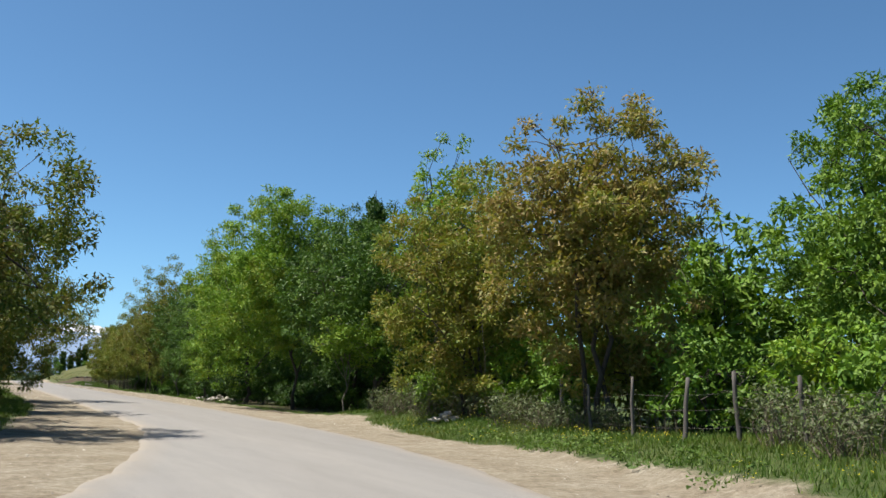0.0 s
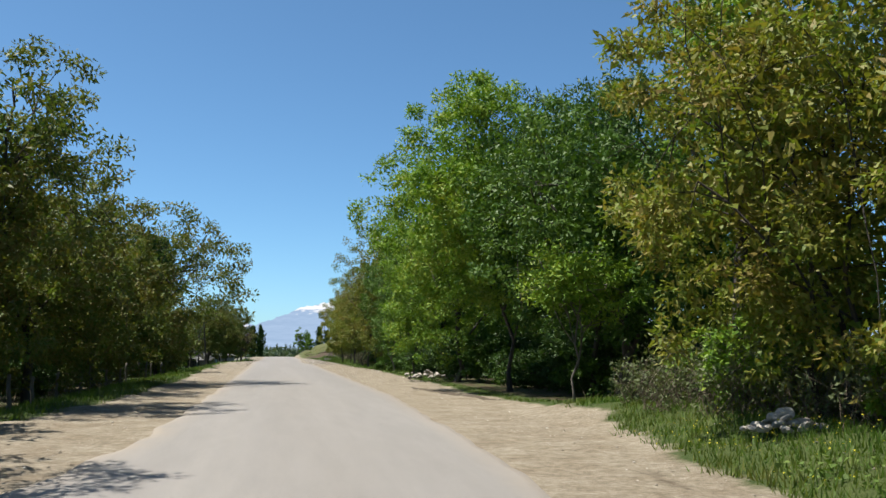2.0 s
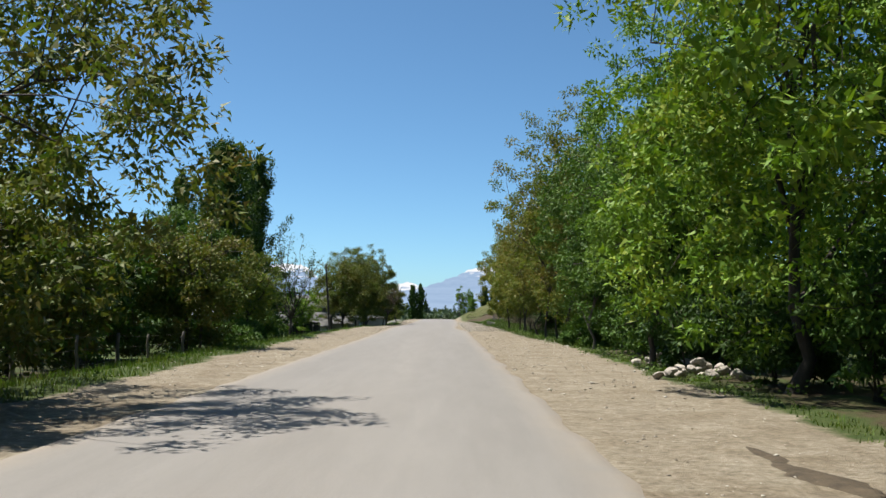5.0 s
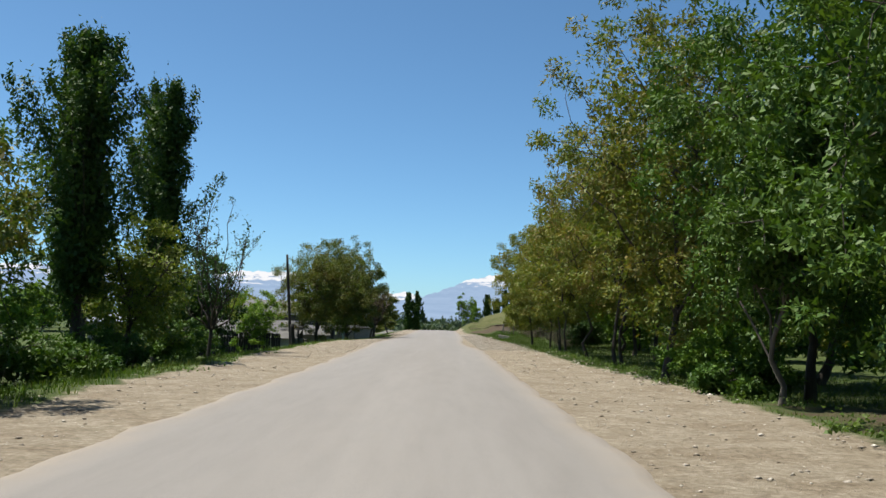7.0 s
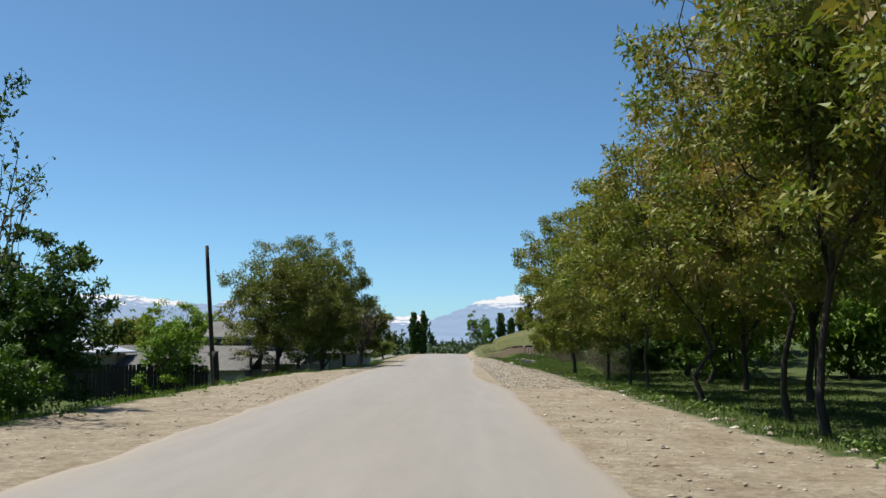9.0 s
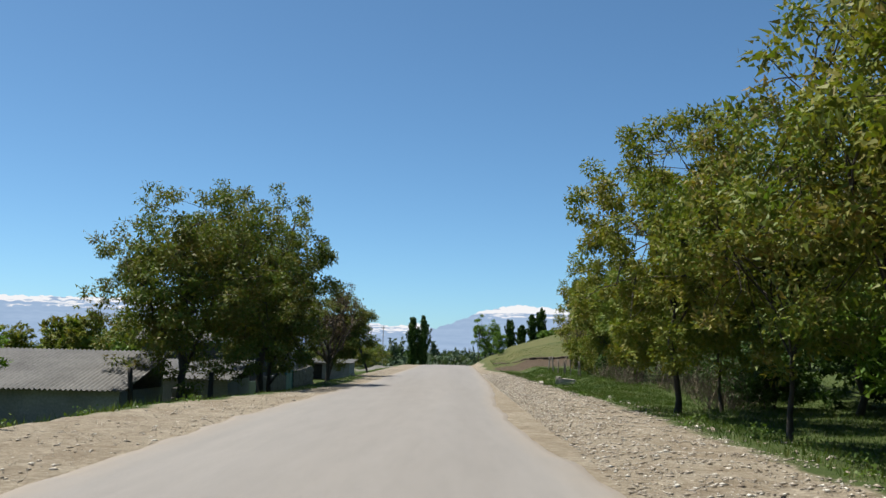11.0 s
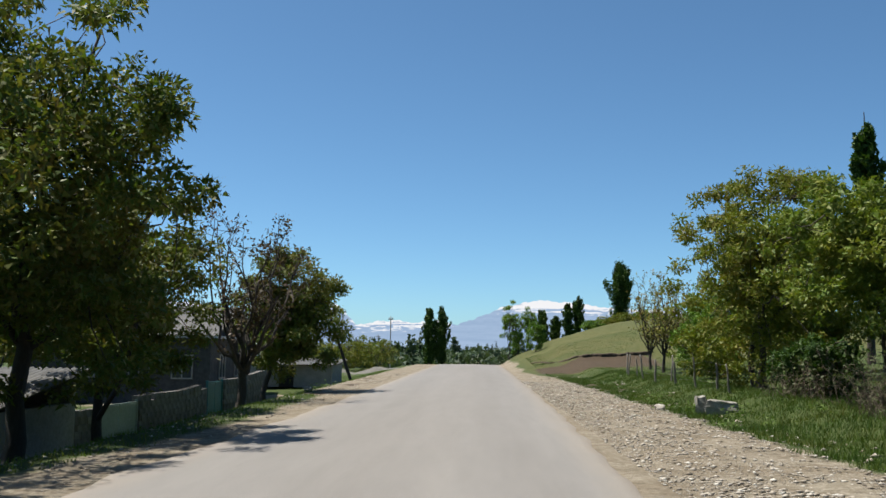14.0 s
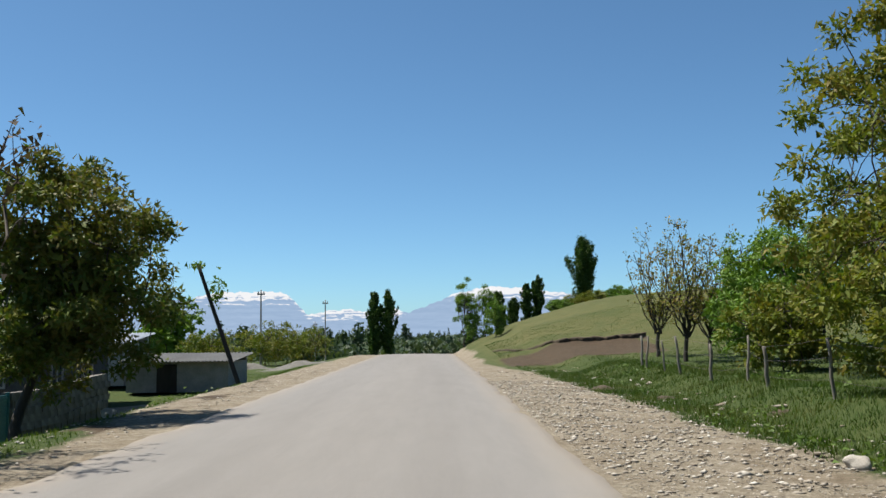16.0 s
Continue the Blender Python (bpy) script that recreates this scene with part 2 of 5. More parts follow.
def ground_z(x, y):
    x, y = np.asarray(x, float), np.asarray(y, float)
    o = off_road(x, y)
    z = road_z(y) - 0.03
    left, right = -o, o
    # left: a short bank down to the lower yards
    low = 0.5 + 0.9 * step(95, 135, y) - 0.9 * step(178, 205, y)
    z = z - low * step(6.2 - 1.7 * step(128, 142, y), 9.5 - 1.0 * step(128, 142, y), left) - 0.5 * step(10, 40, left)
    # right: a raised grass bank by the bend, a shallow swale further on, then the foot of the hill
    z = z + (0.42 + 0.3 * (1 - step(11, 20, y)) * step(5.5, 8.5, right)) * step(4.4, 6.6, right) * (1 - step(34, 45, y))
    z = z - 0.25 * step(6.3, 8.5, right) * step(80, 92, y) * (1 - step(138, 150, y))
    z = z + 0.38 * step(6.6, 7.9, right) * step(140, 156, y)
    along = np.interp(y, [178, 186, 191, 197, 198.3, 210, 224, 280, 340], [0, 0.03, 0.06, 0.2, 0.3, 0.72, 1.0, 1.0, 0])
    z = z + np.interp(right, [3.3, 4.2, 5.6, 8.5, 11.5, 14, 17, 22, 32], [0, 0.65, 1.35, 2.25, 3.1, 3.65, 3.9, 3.8, 3.6]) * along
    z = z + 1.3 * step(9, 30, right) * step(120, 170, y) * (1 - step(280, 340, y))
    rough_edge = np.clip((np.abs(o) - 3.4) / 2.0, 0, 1)
    z = z + rough_edge * (0.05 * wave(x, y, 1.7) + 0.03 * wave(x, y, 4.3, 2))
    far = np.clip((np.hypot(x, y - 100) - 150) / 400, 0, 1)
    z = z * (1 - far) + far * -5.5
    return z


def sheet(name, xs, ys, zf, mat, attrs=()):
    X, Y = np.meshgrid(xs, ys)
    Z = zf(X, Y)
    nx, ny = len(xs), len(ys)
    me = bpy.data.meshes.new(name)
    co = np.stack([X, Y, Z], -1).reshape(-1, 3)
    i = np.arange(nx * ny).reshape(ny, nx)
    q = np.stack([i[:-1, :-1], i[:-1, 1:], i[1:, 1:], i[1:, :-1]], -1).reshape(-1, 4)
    fill(me, co, q)
    for an, f in attrs:
        at = me.attributes.new(an, "FLOAT", "POINT")
        at.data.foreach_set("value", np.ascontiguousarray(f(X, Y).ravel(), dtype=np.float32))
    me.materials.append(mat)
    me.shade_smooth()
    return new(name, me)


def fill(me, co, faces):
    """Vertices and faces of equal size, from arrays."""
    k = faces.shape[1]
    me.vertices.add(len(co))
    me.vertices.foreach_set("co", np.ascontiguousarray(co, dtype=np.float32).ravel())
    me.loops.add(faces.size)
    me.loops.foreach_set("vertex_index", np.ascontiguousarray(faces, dtype=np.int32).ravel())
    me.polygons.add(len(faces))
    me.polygons.foreach_set("loop_start", np.arange(0, faces.size, k, dtype=np.int32))
    me.update(calc_edges=True)


def verge_mask(x, y):
    o = off_road(x, y)
    rw = np.interp(y, [10, 14, 18, 21, 25, 28, 33, 37, 55, 64, 79, 94, 99, 118, 131, 150, 155, 177, 192], [5.8, 5.5, 5.2, 4.95, 4.5, 4.3, 5.0, 5.9, 6.1, 6.3, 6.6, 6.7, 6.0, 5.8, 5.9, 5.8, 5.4, 5.3, 4.0]) + 0.25 * wave(x * 0, y, 0.35)
    lw = np.interp(y, [30, 45, 67, 85, 102, 125, 132, 136, 144, 152, 160, 170], [6.3, 5.4, 5.3, 5.8, 6.3, 6.8, 5.8, 5.1, 4.1, 3.7, 4.2, 5.2]) + 0.25 * wave(x * 0, y, 0.3, 3)
    r = 1 - step(rw - 1.0, rw + 1.0, o)
    lf = 1 - step(lw - 1.0, lw + 1.0, -o)
    lane = (1 - step(2.6, 4.2, np.abs(y - 183.5 - 0.35 * (o + 5)))) * step(4, 6, -o) * (1 - step(16, 20, -o))
    return np.where(o > 0, r, np.maximum(lf, lane))


def earth_mask(x, y):
    o = off_road(x, y)
    cut = y - 0.25 * (o - 8) + 0.8 * wave(x, y, 0.9, 5)
    scar = step(188.5, 190.5, cut) * (1 - step(197.6, 198.6, cut)) * step(4.2, 5.4, o) * (1 - step(11.5, 13.5, o))
    scar = scar + 0.8 * np.exp(-(((o - 19) / 2.0) ** 2 + ((y - 212) / 4.0) ** 2))
    # dark soil under the thickets, standing for the deep shade there
    shade_soil = step(6.9 - 0.7 * step(36, 40, y), 7.9 - 0.7 * step(36, 40, y), o) * (1 - step(13, 17, o)) * step(32, 38, y) * (1 - step(82, 90, y)) + step(8.0, 9.2, -o) * (1 - step(16, 20, -o)) * step(15, 22, y) * (1 - step(78, 86, y))
    # dug soil on the low side
    dug = step(0.0, 0.35, wave(x, y * 0.5, 2.3, 6)) * step(3.3, 3.8, -o) * (1 - step(4.8, 5.8, -o)) * step(153, 157, y) * (1 - step(176, 181, y))
    # a strip of darker trodden soil beside the road by the bend
    trod = np.exp(-((o - 3.55 - 0.012 * np.clip(y - 20, 0, 40)) / 0.4) ** 2) * step(12, 20, y) * (1 - step(56, 70, y)) * (0.75 + 0.4 * wave(x * 0.3, y, 0.8, 7))
    return np.clip(scar + 0.52 * shade_soil + 0.62 * dug + 0.46 * trod, 0, 1)


def dry_mask(x, y):
    """Thin dry turf on the open hill."""
    o = off_road(x, y)
    return step(183, 196, y) * step(3.4, 5.0, o) * (0.75 + 0.3 * wave(x, y, 0.5, 2))


def spread(a, b, n, p):
    t = np.linspace(0, 1, n)
    return a + (b - a) * t ** p


near_x = np.arange(-22, 22.01, 0.5)
gx = np.unique(np.round(np.concatenate([-spread(22, 4200, 34, 3.2), near_x, spread(22, 4200, 34, 3.2), np.arange(22, 70, 2.0)]), 3))
gy = np.unique(np.round(np.concatenate([-spread(20, 3000, 22, 3.0), np.arange(-20, 250, 0.8), spread(250, 4600, 60, 2.6)]), 3))
ground = sheet("ground", gx, gy, ground_z, GROUND, (("verge", verge_mask), ("earth", earth_mask), ("dry", dry_mask)))
tagged(ground, "sandy verges and spring grass beside the road", "ground", kind="structure")


def build_road():
    ys = np.concatenate([np.arange(-120, -10, 4.0), np.arange(-10, CREST + 30, 0.5), np.arange(CREST + 30, 380, 6.0)])
    us = np.array([-3.25, -3.12, -2.95, -2.5, -1.5, -0.5, 0.5, 1.5, 2.5, 2.95, 3.12, 3.25])
    U, Y = np.meshgrid(us, ys)
    slope = np.gradient(bend(ys), ys)[:, None]
    k = 1 / np.sqrt(1 + slope ** 2)
    edge = 0.10 * wave(Y * 0.9, np.sign(U) * 9, 1.3) + 0.05 * wave(Y, np.sign(U) * 5, 5.0)
    right = np.interp(Y, [-20, 10, 20, 28, 36, 46, 100, 114, 124, 134, 142, 152, 180, 240], [3.3, 3.05, 2.5, 2.3, 2.45, 2.9, 2.9, 3.0, 2.35, 2.3, 2.6, 2.8, 3.0, 3.2])
    left = np.interp(Y, [0, 22, 30, 48, 95, 115, 126, 140, 155, 200], [3.45, 3.4, 3.05, 2.95, 3.05, 3.2, 3.5, 3.2, 2.95, 3.0])
    W = (U + np.where(np.abs(U) > 2.9, edge, edge * 0.2) * np.sign(U)) * np.where(U > 0, right, left) / 3.25
    X = bend(Y) + W * k
    Yp = Y - W * k * slope
    crown = 0.05 * (1 - (U / 3.2) ** 2)
    Z = road_z(Yp) + crown + np.where(np.abs(U) > 3.2, -0.07, 0.0)
    me = bpy.data.meshes.new("road")
    i = np.arange(X.size).reshape(X.shape)
    fill(me, np.stack([X, Yp, Z], -1).reshape(-1, 3), np.stack([i[:-1, :-1], i[:-1, 1:], i[1:, 1:], i[1:, :-1]], -1).reshape(-1, 4))
    at = me.attributes.new("dust", "FLOAT", "POINT")
    dust = np.clip((np.abs(U) - 2.6) / 0.6, 0, 1) ** 1.5 * 0.8 + 0.10 * np.exp(-((np.abs(U) - 0.1) / 0.5) ** 2)
    at.data.foreach_set("value", np.ascontiguousarray(dust.ravel(), dtype=np.float32))
    me.materials.append(ASPHALT)
    me.shade_smooth()
    return tagged(new("road", me), "worn pale grey asphalt road with dusty edges", "road", kind="structure")


build_road()


# ---- trees ----
def part(name, me, mat, parent, label=""):
    me.materials.append(mat)
    ob = new(name, me)
    ob.parent = parent
    if label:
        ob["label"] = label
    return ob


def tubes(paths, sides=6):
    """One mesh of tapered round limbs; a path is rows of x, y, z, radius."""
    co, fs, base = [], [], 0
    for k, p in enumerate(paths):
        ns = sides if isinstance(sides, int) else sides[k]
        ang = np.arange(ns) * 2 * np.pi / ns
        p = np.asarray(p, float)
        d = np.gradient(p[:, :3], axis=0)
        d /= np.linalg.norm(d, axis=1)[:, None] + 1e-9
        side = np.cross(d, np.where(np.abs(d[:, 2:3]) > 0.9, [[1.0, 0, 0]], [[0, 0, 1.0]]))
        side /= np.linalg.norm(side, axis=1)[:, None] + 1e-9
        up = np.cross(side, d)
        ring = p[:, None, :3] + p[:, None, 3:] * (np.cos(ang)[None, :, None] * side[:, None] + np.sin(ang)[None, :, None] * up[:, None])
        co.append(ring.reshape(-1, 3))
        i = np.arange(len(p) * ns).reshape(len(p), ns) + base
        j = np.roll(i, -1, axis=1)
        fs.append(np.stack([i[:-1], j[:-1], j[1:], i[1:]], -1).reshape(-1, 4))
        base += len(p) * ns
    me = bpy.data.meshes.new("limbs")
    fill(me, np.concatenate(co), np.concatenate(fs))
    me.shade_smooth()
    return me


def blades(centres, size, rng, droop=0.35, slim=0.7, flat=0.0, out=None):
    """One mesh of small pointed leaves, three corners each, at the given places. out: the way each leaf grows from its twig."""
    n = len(centres)
    d = rng.normal(size=(n, 3))
    d[:, 2] = d[:, 2] * (1 - flat) - droop
    nrm = rng.normal(size=(n, 3)) * 0.6 + [0, 0, 0.55]
    if out is not None:
        d = d * 0.55 + out * 0.9
        nrm = nrm + out * 0.4
    d /= np.linalg.norm(d, axis=1)[:, None] + 1e-9
    s = np.cross(d, nrm)
    s /= np.linalg.norm(s, axis=1)[:, None] + 1e-9
    L = (size * rng.uniform(0.6, 1.4, n))[:, None]
    w = L * slim * 0.5
    co = np.stack([centres - d * L * 0.35 + s * w, centres + d * L * 0.65, centres - d * L * 0.35 - s * w], 1)
    me = bpy.data.meshes.new("leaves")
    fill(me, co.reshape(-1, 3), np.arange(n * 3).reshape(n, 3))
    return me


def curve_to(a, b, r0, r1, rng, n=6, sag=0.12, bow=0.15):
    t = np.linspace(0, 1, n)[:, None]
    a, b = np.asarray(a, float), np.asarray(b, float)
    L = np.linalg.norm(b - a)
    p = a + (b - a) * t
    p += np.sin(t * np.pi) * (rng.normal(size=3) * bow * L * 0.5 + np.array([0, 0, sag * L]))
    p[1:-1] += rng.normal(size=(n - 2, 3)) * 0.02 * L
    return np.concatenate([p, r0 + (r1 - r0) * t ** 0.8], 1)


def tree(name, x, y, h, r, kind, seed, base=0.22, leaves=13000, leaf=0.17, stems=1, lean=(0, 0), label="", category="tree", group="", thick=1.0,
         gap=0.0, tall=1.0, squash=1.0, bark=None, clump=0.54, z=None, dense=0.62, slim=0.52):
    """A broad-leaved tree: trunk, limbs that fork, and clumps of leaves along the outer twigs. base: height of the crown's foot
    as a share of h; gap: share of the clumps left bare; squash: depth of the crown against its width; dense: how far out the
    shaded inside of the crown reaches."""
    rng = np.random.default_rng(seed)
    z0 = float(ground_z(x, y)) - 0.06 if z is None else z
    thing = new(name)
    thing.location = (x, y, z0)
    cz, hz = h * (base + (1 - base) * 0.48), h * (1 - base) * 0.55
    r = r * 1.05
    ctr = np.array([lean[0], lean[1], cz])
    # crown as a set of overlapping lobes
    nl = 15
    up = 1 - 2 * (np.arange(nl) + 0.5) / nl
    turn = np.arange(nl) * 2.39996 + rng.uniform(0, 6.28)
    lob = np.stack([np.cos(turn) * np.sqrt(1 - up ** 2), np.sin(turn) * np.sqrt(1 - up ** 2), up], -1) + rng.normal(size=(nl, 3)) * 0.14
    lob /= np.linalg.norm(lob, axis=1)[:, None]
    lob_r = rng.uniform(0.34, 0.56, nl)
    lobes = lob * ((1.02 - lob_r) * rng.uniform(0.9, 1.04, nl))[:, None]
    limbs, tips = [], []
    trunk_r = thick * 0.018 * h + 0.02
    feet = []
    for s in range(stems):
        a = rng.uniform(0, 6.28)
        foot = np.array([math.cos(a), math.sin(a), 0]) * (0.0 if stems == 1 else rng.uniform(0.2, 0.6))
        top = ctr + [foot[0] * 1.6, foot[1] * 1.6, hz * 0.2]
        tp = curve_to(foot, top, trunk_r / stems ** 0.4, trunk_r * 0.35, rng, 9, 0.0, 0.05)
        tp[0, 3] *= 1.35
        limbs.append(tp)
        feet.append(tp)
    nlimb = 11
    for k in range(nlimb):
        tp = feet[k % stems]
        f = rng.uniform(0.35, 0.95) if k > 2 else 0.9
        i = int(f * (len(tp) - 1))
        a = k * 2.4 + rng.uniform(-0.4, 0.4)
        e = rng.uniform(-0.35, 0.95)
        goal = ctr + np.array([math.cos(a) * r * 0.62 * math.cos(e), math.sin(a) * r * 0.62 * squash * math.cos(e), math.sin(e) * hz * 0.75])
        lb = curve_to(tp[i, :3], goal, tp[i, 3] * 0.62, 0.022, rng, 7, 0.10, 0.2)
        limbs.append(lb)
        for q in range(5 if leaves > 4000 else 3):
            j = rng.integers(2, 7)
            off = rng.normal(size=3) * [r * 0.36, r * 0.36 * squash, hz * 0.36]
            end = lb[j, :3] + off + (lb[j, :3] - ctr) * 0.22
            rel = (end - ctr) / [r, r * squash, hz]
            end = ctr + rel * min(1, 0.9 / (np.linalg.norm(rel) + 1e-9)) * [r, r * squash, hz]
            limbs.append(curve_to(lb[j, :3], end, max(lb[j, 3] * 0.6, 0.018), 0.008, rng, 4, 0.05, 0.2))
            tips.append(end)
    nc = int(250 * (r / 4.0) ** 1.5) if leaves > 3000 else int(110 * (r / 4.0))
    # clumps: on the lobes' outsides
    pick = rng.integers(0, nl, nc * 2)
    v = rng.normal(size=(nc * 2, 3))
    v /= np.linalg.norm(v, axis=1)[:, None]
    u = lobes[pick] + v * lob_r[pick][:, None] * rng.uniform(0.55, 1.0, nc * 2)[:, None] ** 0.5
    rad = np.linalg.norm(u, axis=1)
    u = u[(rad < 1.0) & (rad > 0.3)][:nc]
    pts = ctr + u * [r, r * squash, hz * tall]
    tips = np.array(tips)
    clumps = np.concatenate([pts, tips])
    clumps = clumps[clumps[:, 2] > h * base * 0.55]
    if gap:
        clumps = clumps[rng.uniform(size=len(clumps)) > gap]
    per = rng.uniform(0.5, 1.5, len(clumps))
    leaves, leaf = int(leaves * (1.75 if leaf < 0.2 else 1.4)), leaf * (0.83 if leaf < 0.2 else 0.9)
    which = rng.choice(len(clumps), leaves, p=per / per.sum())
    cr = clump * (r / 4.0) ** 0.3 * (0.82 if leaves > 6000 else 1.0)
    off = np.clip(rng.normal(size=(leaves, 3)), -1.7, 1.7)
    centres = clumps[which] + off * [cr * 0.45, cr * 0.45, cr * 0.32]
    out = off / (np.linalg.norm(off, axis=1)[:, None] + 1e-9)
    sizes = np.full(leaves, leaf)
    if not gap:
        # the shaded inside: fewer, larger sprays
        inner = int(leaves * 0.17)
        v = rng.normal(size=(inner, 3))
        v *= (rng.uniform(0.05, 1.0, inner) ** 0.5 * dense / np.linalg.norm(v, axis=1))[:, None]
        centres[:inner] = ctr + v * [r, r * squash, hz]
        sizes[:inner] = leaf * rng.uniform(1.1, 1.6, inner)
    part("trunk", tubes(limbs, [6 if q[0][3] > 0.05 else 3 for q in limbs]), bark or BARK, thing)
    part("crown", blades(centres, sizes, rng, out=out, slim=slim), LEAF[kind], thing)
    tagged(thing, label, category, group)
    return thing


def poplar(x, y, h, r, seed, leaves=9000, leaf=0.22, label="tall narrow dark green poplar", z=None, kind="dark", group="poplars", stems=1, foot=0.12):
    """Steep branches round one or more straight stems, each ending in a feathery plume."""
    rng = np.random.default_rng(seed)
    z0 = float(ground_z(x, y)) - 0.06 if z is None else z
    thing = new("poplar")
    thing.location = (x, y, z0)
    limbs, cl, sd = [], [], []
    for s in range(stems):
        ox, oy = (0, 0) if stems == 1 else (r * 0.55 * math.cos(s * 2.6 + seed), r * 0.55 * math.sin(s * 2.6 + seed))
        hh = h * (1 if s == 0 else rng.uniform(0.82, 0.95))
        limbs.append(np.array([[ox * t, oy * t, t * hh * 0.97, (1 - t) * 0.014 * h + 0.02] for t in np.linspace(0, 1, 8)]))
        for k in range(62):
            t = foot + (0.93 - foot) * rng.uniform() ** 0.9
            prof = r * (0.72 + 0.28 * min(1, (t - foot) * 4)) * (1 - max(0, (t - 0.38) / 0.62) ** 1.4 * 0.9) / stems ** 0.3
            a = rng.uniform(0, 6.28)
            rr = min(prof * rng.uniform(0.35, 1.3), 0.1 + 0.3 * hh * (1.0 - t))
            p0 = np.array([ox * t, oy * t, t * hh * 0.95])
            p1 = p0 + [math.cos(a) * rr, math.sin(a) * rr, min(rr * rng.uniform(1.4, 2.6), max(0.2, hh * 1.03 - p0[2] - rr * 1.3))]
            limbs.append(curve_to(p0, p1, 0.03, 0.008, rng, 4, 0.0, 0.1))
            for f in (0.35, 0.6, 0.8, 0.95, 1.08):
                cl.append(p0 + (p1 - p0) * f)
                sd.append(0.17 - 0.1 * f)
    cl, sd = np.array(cl), np.array(sd)[:, None] * r
    leaves, leaf = leaves * 2, leaf * 0.76
    which = rng.integers(0, len(cl), leaves)
    c = cl[which] + rng.normal(size=(leaves, 3)) * sd[which] * [1, 1, 1.9]
    sizes = np.full(leaves, leaf)
    inner = leaves // 6
    q = rng.uniform(0.15, 0.9, inner)
    c[:inner] = np.stack([rng.normal(size=inner) * r * 0.2, rng.normal(size=inner) * r * 0.2, (foot + (0.95 - foot) * q) * h], -1)
    sizes[:inner] *= 1.9
    part("trunk", tubes(limbs, [6 if q[0][3] > 0.05 else 3 for q in limbs]), BARK, thing)
    part("crown", blades(c, sizes, rng, -0.6, 0.6), LEAF[kind], thing)
    return tagged(thing, label, "tree", group)


def bush(x, y, h, r, kind, seed, leaves=5000, leaf=0.14, label="leafy green roadside bush", group="roadside bushes"):
    return tree("bush", x, y, h, r, kind, seed, base=0.02, leaves=leaves, leaf=leaf, stems=4, label=label, category="bush", group=group, thick=0.6, clump=0.42)


# ---- trees and bushes ----
def row(items, name, label, group, **kw):
    for x, y, h, r, kind, leaves, seed in items:
        tree(name, x, y, h, r, kind, seed, leaves=leaves, label=label, group=group, **kw)


def twiggy_tree(x, y, h, r, seed, label, kind="bud", group="walnut trees by the yards", per=17, thick=1.0):
    """Upright fine twigs from a short trunk, each with small tufts of young leaves."""
    rng = np.random.default_rng(seed)
    thing = new("tree")
    thing.location = (x, y, float(ground_z(x, y)) - 0.06)
    fork = np.array([0.05, 0.0, h * 0.2])
    limbs = [curve_to((0, 0, 0), fork, 0.09 * thick, 0.07 * thick, rng, 5, 0.0, 0.05)]
    tufts = []
    for k in range(15):
        a, q = k * 2.4, rng.uniform(0.25, 1.0)
        end = np.array([math.cos(a) * r * q, math.sin(a) * r * q, h * (1.02 - 0.3 * q * q) * rng.uniform(0.82, 1.0)])
        lb = curve_to(fork + rng.normal(size=3) * 0.06, end, 0.042 * thick, 0.010, rng, 8, -0.06, 0.12)
        limbs.append(lb)
        for c in range(13):
            j = rng.integers(2, 8)
            e = lb[j, :3] + np.array([rng.normal() * 0.32, rng.normal() * 0.32, rng.uniform(0.15, 0.75)]) * r * 0.45
            limbs.append(curve_to(lb[j, :3], e, 0.012, 0.005, rng, 3, 0.0, 0.1))
            tufts += [e, lb[j, :3] * 0.4 + e * 0.6]
    tufts = np.array(tufts)
    c = np.repeat(tufts, per, axis=0)
    c = c + rng.normal(size=c.shape) * 0.09
    part("trunk", tubes(limbs, [6 if q[0][3] > 0.05 else 3 for q in limbs]), BARK, thing)
    part("crown", blades(c, 0.105, rng), LEAF[kind], thing)
    tagged(thing, label, "tree", group)


ROADSIDE = "trees beside the road"
# right of the bend
tree("tree", 15.1, 18.0, 10.2, 3.9, "green", 11, base=0.05, leaves=30000, leaf=0.17, label="dense fresh green tree behind the wire fence", group=ROADSIDE)
tree("walnut_tree", 7.2, 21.4, 9.2, 3.3, "brown", 12, base=0.14, thick=0.6, leaves=21000, leaf=0.16, stems=3, label="walnut tree with bronze young leaves and forked trunk", group=ROADSIDE)
tree("walnut_tree", 7.9, 29.6, 9.1, 3.8, "ochre", 13, base=0.0, leaves=27000, leaf=0.145, stems=3, thick=0.36, label="walnut tree with olive and bronze young leaves", group=ROADSIDE)
tree("tree", 8.4, 33.0, 11.0, 2.1, "bright", 14, base=0.3, leaves=6500, leaf=0.17, label="feathery pale green tree behind the walnuts", group=ROADSIDE)
tree("tree", 8.6, 41.5, 9.3, 4.2, "deep", 15, base=0.18, leaves=17000, leaf=0.17, label="green broad-leaved tree in the thicket", group=ROADSIDE)
tree("tree", 7.8, 51.0, 12.0, 5.3, "bright", 16, base=0.24, thick=0.36, lean=(-0.5, 0), leaves=42000, leaf=0.17, label="tall bright green tree with an upright crown", group=ROADSIDE)
# leaves toned dark to stand for the shade inside the thicket
tree("tree", 9.4, 46.2, 11.0, 4.2, "dark", 25, base=0.14, leaves=17000, leaf=0.17, thick=0.4, label="dense tree shading the thicket, green darkened for shade", group=ROADSIDE)
